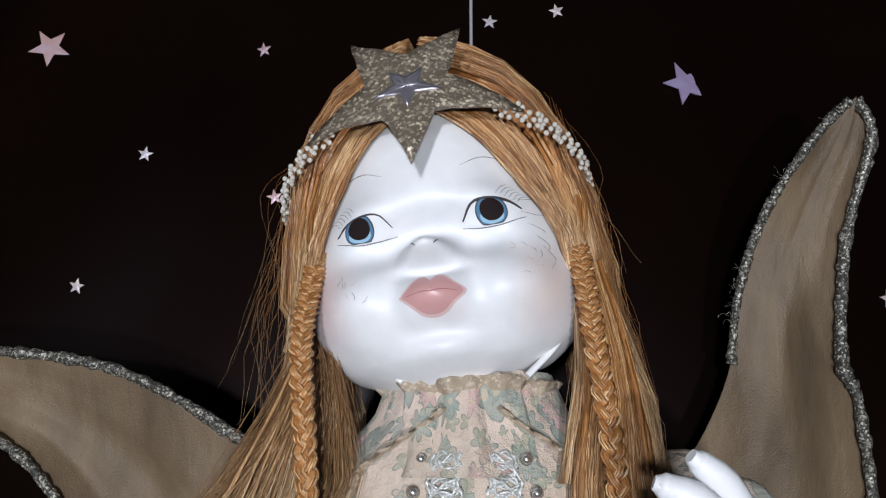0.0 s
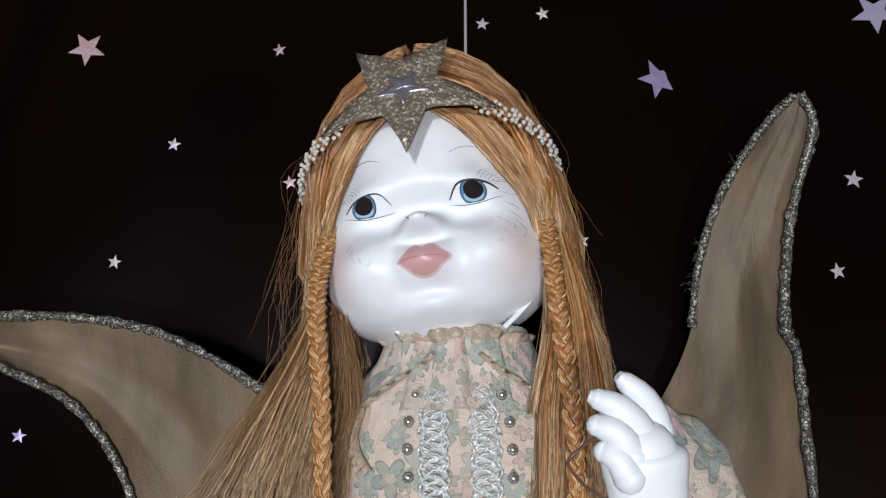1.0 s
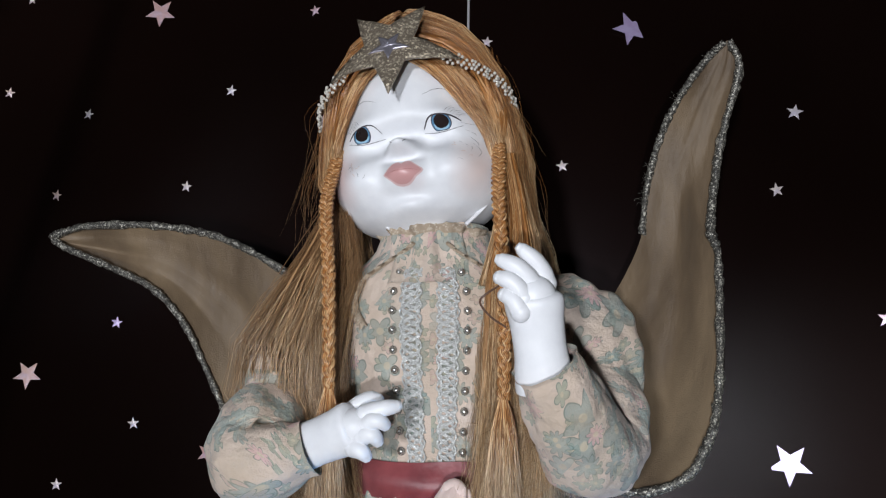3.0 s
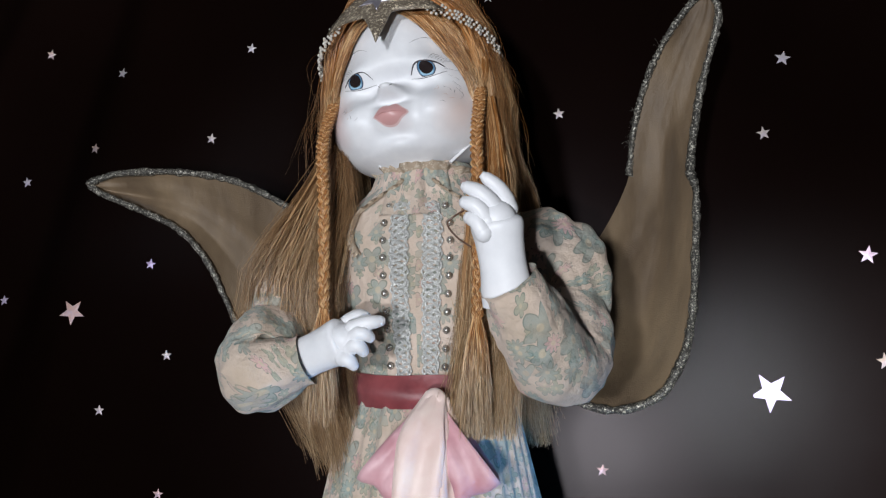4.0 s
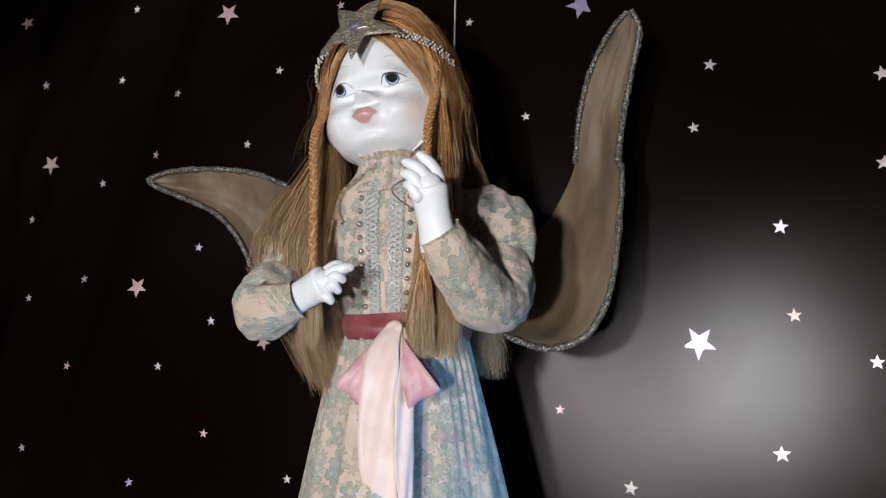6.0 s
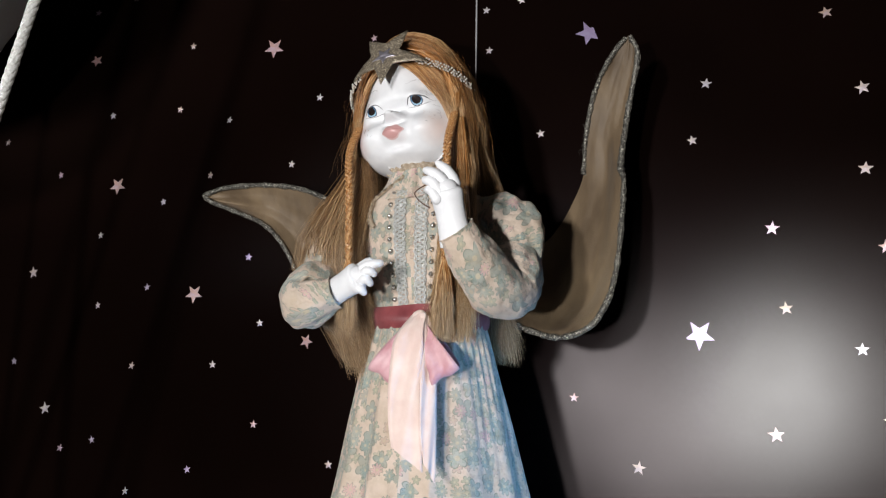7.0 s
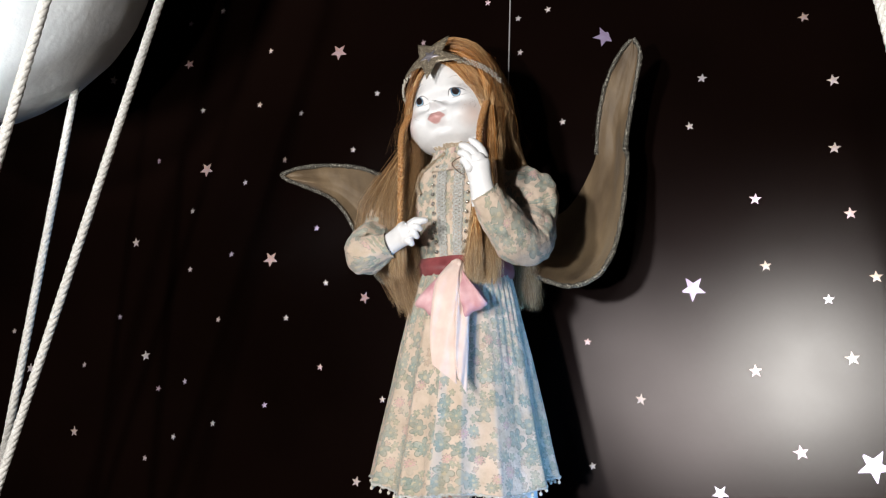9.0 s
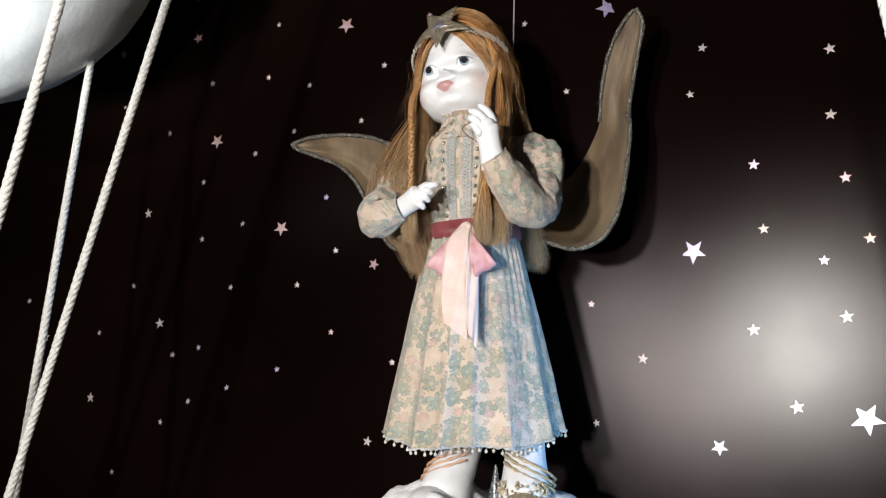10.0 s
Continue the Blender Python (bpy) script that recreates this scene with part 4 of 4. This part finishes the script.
for side, fold, lean in ((-1, (-0.026, 1.385), (0.83, 0.0, -0.55)), (1, (0.048, 1.386), (0.85, 0.0, 0.52))):
    x, z = fold
    path = spline([(0.010, 0.372, 1.446), (0.010 + (x - 0.010) * 0.45, 0.356, 1.420), (x - side * 0.003, 0.351, z + 0.006), (x, 0.358, z - 0.003), (x - side * 0.004, 0.370, z + 0.006), (0.010 + (x - 0.010) * 0.4, 0.376, 1.422), (0.010, 0.376, 1.444)], 36)
    sh = ribbon(path, [0.011 + 0.025 * math.sin(math.pi * i / 36) ** 1.3 for i in range(37)], lean)
    sh.build("bow_loop", SATIN_PINK, sash)
sh = ribbon(spline([(0.013, 0.368, 1.453), (0.007, 0.352, 1.425), (0.005, 0.346, 1.375), (0.009, 0.339, 1.330), (0.014, 0.334, 1.295)], 30), [0.015 + 0.021 * min(1, i / 9) for i in range(31)], (1, 0.05, 0.0), slant=0.030)
sh.build("ribbon_tail", SATIN_PALE, sash)
sh = ribbon(spline([(0.018, 0.368, 1.450), (0.026, 0.358, 1.420), (0.030, 0.352, 1.370), (0.034, 0.344, 1.320), (0.038, 0.338, 1.282)], 30), [0.010 + 0.010 * min(1, i / 10) - 0.008 * max(0, i / 30 - 0.7) / 0.3 for i in range(31)], (0.75, 0.6, 0.0), slant=0.02)
sh.build("ribbon_tail", SATIN_PALE, sash)
sh = Shape()
sh.ball((0.012, 0.370, 1.447), (0.0095, 0.0060, 0.010), 0, 9)
sh.build("bow_knot", SATIN_PALE, sash)

# ---------------------------------------------------------------- tiara
tiara = thing("tiara", (0, 0, 0), "old silver and gold glitter star tiara with glass bead strings", "tiara")


def on_brow(u, v, lift):
    """A point of the tiara's plate, bent round the brow: u across, v up from its middle."""
    r = 0.070
    a = u / r
    return HEAD @ Vector(((r + lift) * math.sin(a), 0.002 - (r + lift) * math.cos(a) + 0.30 * v, 0.0640 + v))


def bent_star(outer, inner, lift, thick, start, ragged):
    sh = Shape()
    out = star_outline(outer, inner, 5, start)
    out = [(u * (1 + 0.30 * max(0, abs(u) / outer - 0.7) / 0.3), v) for u, v in out]
    dense = []
    for i, p in enumerate(out):
        q = out[(i + 1) % 10]
        for k in range(6):
            e = ragged * noise.noise(Vector((p[0] * 300 + k, p[1] * 300, 0)))
            dense.append((p[0] + (q[0] - p[0]) * k / 6 + e, p[1] + (q[1] - p[1]) * k / 6 + e))
    rings = [[on_brow(u * s, v * s, lift + thick + 0.0006 * noise.noise(Vector((u * 400, v * 400, s * 9)))) for u, v in dense] for s in (0.03, 0.35, 0.7, 1.0)]
    rings.append([on_brow(u, v, lift) for u, v in dense])
    rings.append([on_brow(u * 0.03, v * 0.03, lift) for u, v in dense])
    sh.grid(rings, True)
    sh.add(rings[0], [list(range(len(dense)))])
    return sh


bent_star(0.0435, 0.0190, 0.004, 0.002, -90, 0.0012).build("star_plate", TIARA, tiara)
bent_star(0.0125, 0.0055, 0.0055, 0.0012, -90, 0).build("silver_star", material("dull_silver_foil", (0.52, 0.49, 0.56), 0.38, 0.85)[0], tiara, "dull silver star")
pearl = Shape()
pearl.ball((0, 0, 0), (0.00135,) * 3, 0, 5)
pearl_ob = None
for lane in range(3):
    for side in (-1, 1):
        for k in range(30):
            a = side * (0.46 + 0.047 * k + 0.015 * lane)
            r = 0.0790 + 0.0012 * math.sin(k * 2 + lane)
            p = HEAD @ Vector((r * math.sin(a), 0.004 - 0.96 * r * math.cos(a), 0.0625 - 0.0034 * lane - 0.030 * (abs(a) / 1.8) ** 1.3 + 0.0009 * math.sin(k * 1.7 + lane)))
            if pearl_ob is None:
                pearl_ob = ob = pearl.build("bead", GLASS_BEAD, tiara)
            else:
                ob = new("bead", pearl_ob.data)
                ob.parent = tiara
            ob.location = p

# ---------------------------------------------------------------- wings


def wing(outer, inner, cup, label, bare=0):
    """outer and inner edge run from the root to the tip; the cloth between them is cupped."""
    root = thing("fairy_wing", (0, 0, 0), label, "wing", "wings on the doll's back")
    n = 48
    o, i_ = spline(outer, n), spline(inner, n)
    sh = Shape()
    front, back = [], []
    for k in range(n + 1):
        a, b = o[k], i_[k]
        row = []
        for m in range(15):
            u = m / 14
            p = a.lerp(b, u)
            y = cup * math.sin(math.pi * u) * min(1, (n - k) / 10)
            y += (0.013 * noise.noise(Vector((p.x * 18, u * 2, p.z * 9))) + 0.006 * noise.noise(Vector((u * 9, p.z * 11, 4)))) * math.sin(math.pi * u)
            row.append(p + Vector((0, y, 0)))
        front.append(row)
        back.append([p + Vector((0, 0.0012, 0)) for p in row])
    sh.grid(front)
    sh.grid(back, flip=True)
    sh.build("membrane", MEMBRANE, root)
    for edge, w in ((o, 1.0), (i_[bare:], 0.85)):
        sh = Shape()
        line = []
        m = 4 * n
        fine = spline(edge[::4], m)
        for k, p in enumerate(fine):
            line.append(p + Vector((0.0010 * noise.noise(Vector((k * 0.7, 1, 0))), -0.001, 0.0010 * noise.noise(Vector((k * 0.7, 5, 0))))))
        sh.tube(line, [w * (0.0037 + 0.0013 * noise.noise(Vector((k * 0.37, w, 3))) + 0.0007 * noise.noise(Vector((k * 1.7, w, 8)))) for k in range(m + 1)], 9, rough=0.35)
        sh.build("glitter_trim", TRIM, root, "dark silver glitter edging")
    if bare:
        sh = Shape()
        for k in range(60):
            c = i_[rng.choice((28, 29, 30, 31, 38, 41, 44))]
            pts = [c]
            for _ in range(4):
                pts.append(pts[-1] + Vector((rng.uniform(-0.0032, 0.0018), rng.uniform(-0.002, 0.002), rng.uniform(-0.003, 0.003))))
            sh.tube(spline(pts, 7), 0.00016, 3, caps=False)
        tagged(sh.build("frayed_threads", TRIM, root, "frayed grey threads"), kind="stuff")
    return root


wing([(0.040, 0.520, 1.475), (0.092, 0.520, 1.450), (0.140, 0.510, 1.436), (0.180, 0.502, 1.448), (0.201, 0.505, 1.478), (0.212, 0.514, 1.521), (0.217, 0.530, 1.584), (0.219, 0.540, 1.635), (0.215, 0.546, 1.656),
      (0.219, 0.550, 1.693), (0.228, 0.548, 1.745), (0.241, 0.530, 1.798), (0.232, 0.525, 1.822)],
     [(0.030, 0.540, 1.575), (0.065, 0.570, 1.558), (0.100, 0.595, 1.568), (0.125, 0.597, 1.593), (0.145, 0.593, 1.625), (0.160, 0.590, 1.661), (0.164, 0.582, 1.700), (0.176, 0.562, 1.748), (0.193, 0.541, 1.780), (0.212, 0.530, 1.806), (0.228, 0.525, 1.821)],
     0.014, "tall upswept tan organza wing edged with dark silver glitter", 24)
wing([(-0.040, 0.520, 1.600), (-0.100, 0.528, 1.600), (-0.150, 0.534, 1.610), (-0.195, 0.538, 1.636), (-0.245, 0.540, 1.656), (-0.302, 0.540, 1.664), (-0.362, 0.540, 1.664), (-0.392, 0.540, 1.657), (-0.399, 0.540, 1.653)],
     [(-0.060, 0.520, 1.440), (-0.120, 0.528, 1.445), (-0.180, 0.534, 1.452), (-0.212, 0.538, 1.485), (-0.240, 0.540, 1.535), (-0.278, 0.540, 1.592), (-0.330, 0.540, 1.621), (-0.378, 0.540, 1.640), (-0.398, 0.540, 1.651)],
     0.018, "low spread brown organza wing edged with dark silver glitter")

# ---------------------------------------------------------------- round white balloon and its cords
sh = Shape()
rows = []
for i in range(49):
    t = math.pi * (0.004 + 0.992 * i / 48)
    row = []
    for k in range(96):
        a = 2 * math.pi * k / 96
        d = Vector((math.sin(t) * math.cos(a), math.sin(t) * math.sin(a), math.cos(t)))
        row.append(d * (0.371 + 0.004 * noise.noise(d * 5) + 0.0015 * noise.noise(d * 22)))
    rows.append(row)
sh.grid(rows, True, flip=True)
balloon = sh.build("balloon", PLASTER)
balloon.location = (-0.833, 0.10, 2.017)
tagged(balloon, "round white papier-mache balloon with rough pitted surface", "balloon")


def cord(lo, hi, r, label):
    """A braided cord between two places, its plaits as a lumpy twist."""
    lo, hi = Vector(lo), Vector(hi)
    sh = Shape()
    n = int((hi - lo).length / 0.0045)
    d = (hi - lo) / n
    side = d.cross(Vector((0, 1, 0))).normalized()
    other = d.cross(side).normalized()
    for lane in range(4):
        line = []
        for i in range(n + 1):
            a = i * 0.62 + lane * math.pi / 2
            line.append(lo + d * i + side * (0.50 * r * math.cos(a)) + other * (0.50 * r * math.sin(a)))
        sh.tube(line, 0.60 * r, 6)
    return tagged(sh.build("cord", ROPE), label, "cord", "cords of the balloon")


def along(p, q, z):
    p, q = Vector(p), Vector(q)
    return p + (q - p) * ((z - p.z) / (q.z - p.z))


for p, q, r, top in (((-0.557, 0.2, 1.305), (-0.410, 0.2, 1.824), 0.0062, 2.8), ((-0.650, 0.23, 1.058), (-0.663, 0.30, 1.746), 0.0062, 1.79),
                     ((-0.476, 0.0, 1.431), (-0.416, 0.0, 1.697), 0.0066, 2.8), ((0.558, 0.15, 1.529), (0.539, 0.15, 1.652), 0.0066, 2.8)):
    cord(along(p, q, 0.928), along(p, q, top), r, "white braided cord of the balloon, pulled taut")

# thin clear cord down the wall
sh = Shape()
sh.tube([(-0.0115, WALL_Y - 0.004, 1.45), (-0.0125, WALL_Y - 0.004, 2.1), (-0.0125, WALL_Y - 0.004, 2.8)], 0.0014, 8)
tagged(sh.build("hanging_cord", CORD), "thin clear plastic cord hanging against the wall", "cord")

# ---------------------------------------------------------------- cotton cloud and small tree at the feet
sh = Shape()
rows = []
for i in range(41):
    t = i / 40
    row = []
    for k in range(80):
        a = 2 * math.pi * k / 80
        q = Vector((0.030 + 0.200 * t * math.cos(a), 0.42 + 0.15 * t * math.sin(a), 0))
        h = 0.152 * (1 - t ** 6) + (0.018 * noise.noise(q * 17) + 0.006 * noise.noise(q * 48) + 0.0020 * noise.noise(q * 150)) * (1 - t ** 6)
        h -= 0.042 * math.exp(-((q.x - 0.045) / 0.035) ** 2) * math.exp(-((q.y - 0.38) / 0.12) ** 2)
        q.z = 0.929 + max(0.0, h)
        row.append(q)
    rows.append(row)
sh.grid(rows, True, flip=True)
sh.add(rows[0], [list(range(80))])
tagged(sh.build("cotton_cloud", COTTON), "white cotton wool cloud under the doll's feet", "cotton wool")

sh = Shape()
n = 15
rows = []
for i in range(n):
    v = i / (n - 1)
    r = 0.0145 * (1 - v) + 0.0012
    rows.append([(0.056 + r * (1.12 if (k + i) % 2 else 0.9) * math.cos(2 * math.pi * k / 20), 0.395 + r * (1.12 if (k + i) % 2 else 0.9) * math.sin(2 * math.pi * k / 20), 1.030 + 0.085 * v) for k in range(20)])
sh.grid(rows, True)
tagged(sh.build("glitter_tree", TREE), "small silver grey glitter cone tree in the cotton wool", "ornament")

# ---------------------------------------------------------------- foil stars on the wall
LARGE_WEST = ((-0.364, 1.932, 17.6), (-0.657, 1.715, 16.0), (-0.487, 1.523, 16.0), (-0.279, 1.445, 11.7), (-0.727, 1.952, 11.8))
LARGE_EAST = ((0.159, 1.892, 20.0), (0.300, 1.450, 20.9), (0.354, 1.952, 21.8), (0.543, 1.192, 24.3), (0.334, 1.141, 13.2))
MIDDLE = ((-1.073, 1.306, 11.0), (-0.931, 1.179, 11.1), (-0.931, 1.940, 11.1), (-0.821, 1.569, 10.9), (-0.766, 1.335, 11.1), (-0.276, 1.120, 9.5),
          (0.218, 1.276, 9.5), (0.320, 1.797, 8.6), (0.389, 1.323, 10.3), (0.396, 1.589, 9.6), (0.408, 1.483, 9.0), (0.448, 1.206, 11.2), (0.477, 1.881, 9.2),
          (0.494, 1.430, 8.5), (0.512, 1.662, 9.8), (0.515, 1.771, 10.0), (0.522, 1.343, 10.8), (0.529, 1.559, 9.6), (0.559, 1.462, 9.5), (0.299, 1.717, 7.5))
SMALL_WEST = ((-1.133, 1.385), (-0.924, 1.315), (-0.911, 1.814), (-0.856, 1.031), (-0.843, 1.414), (-0.782, 1.743), (-0.744, 1.136), (-0.733, 2.045), (-0.727, 1.271),
              (-0.683, 1.629), (-0.680, 1.179), (-0.680, 1.844), (-0.676, 1.508), (-0.664, 1.286), (-0.651, 2.062), (-0.597, 1.407), (-0.590, 1.208), (-0.579, 1.536),
              (-0.560, 1.681), (-0.540, 1.842), (-0.523, 1.955), (-0.477, 1.246), (-0.471, 1.721), (-0.443, 1.409), (-0.441, 1.814))
SMALL_EAST = ((-0.389, 1.580), (-0.363, 1.318), (-0.362, 1.474), (-0.320, 1.729), (-0.275, 1.837), (-0.233, 1.263), (-0.168, 1.800), (-0.056, 1.989), (0.003, 1.949),
              (0.008, 1.883), (0.058, 1.958), (0.087, 1.745), (0.133, 1.366), (0.142, 1.170), (-0.183, 1.927))


def star_mesh(r):
    sh = Shape()
    out = star_outline(r, r * 0.42)
    t = 0.0006
    top = [(u, -t * 1.5, v) for u, v in out]
    low = [(u, 0.0, v) for u, v in out]
    sh.add([(0, -t * 2, 0), *top], [[0, 1 + (i + 1) % 10, 1 + i] for i in range(10)])
    sh.grid([low, top], True)
    sh.add(low, [list(range(10))])
    return sh


srng = random.Random(11)
for places, word, foil, tint in ((LARGE_WEST, "large", FOIL_ROSE, "salmon pink"), (LARGE_EAST, "large", FOIL_LILAC, "lilac"), (MIDDLE, "medium", FOIL, "silver pink"),
                                (SMALL_WEST, "small", FOIL, "pale silver"), (SMALL_EAST, "small", FOIL, "pale silver")):
    first = None
    for item in places:
        x, z = item[:2]
        r = item[2] / 1000 if len(item) > 2 else 0.0066
        base = {"large": 0.02, "medium": 0.01, "small": 0.0066}[word]
        tilt = pose(x, WALL_Y - 0.0015, z, srng.uniform(-9, 9), srng.uniform(-14, 14) + (36 if word == "large" else 0), srng.uniform(-9, 9))
        if first is None:
            first = star_mesh(base).build("star", foil, None, "", smooth=False)
            tagged(first, word + " " + tint + " iridescent foil star stuck on the dark wall", "star", "foil stars on the wall")
            ob = first
            ob.matrix_basis = tilt
        else:
            ob = copy_thing(first, tilt)
        ob.scale = (r / base,) * 3
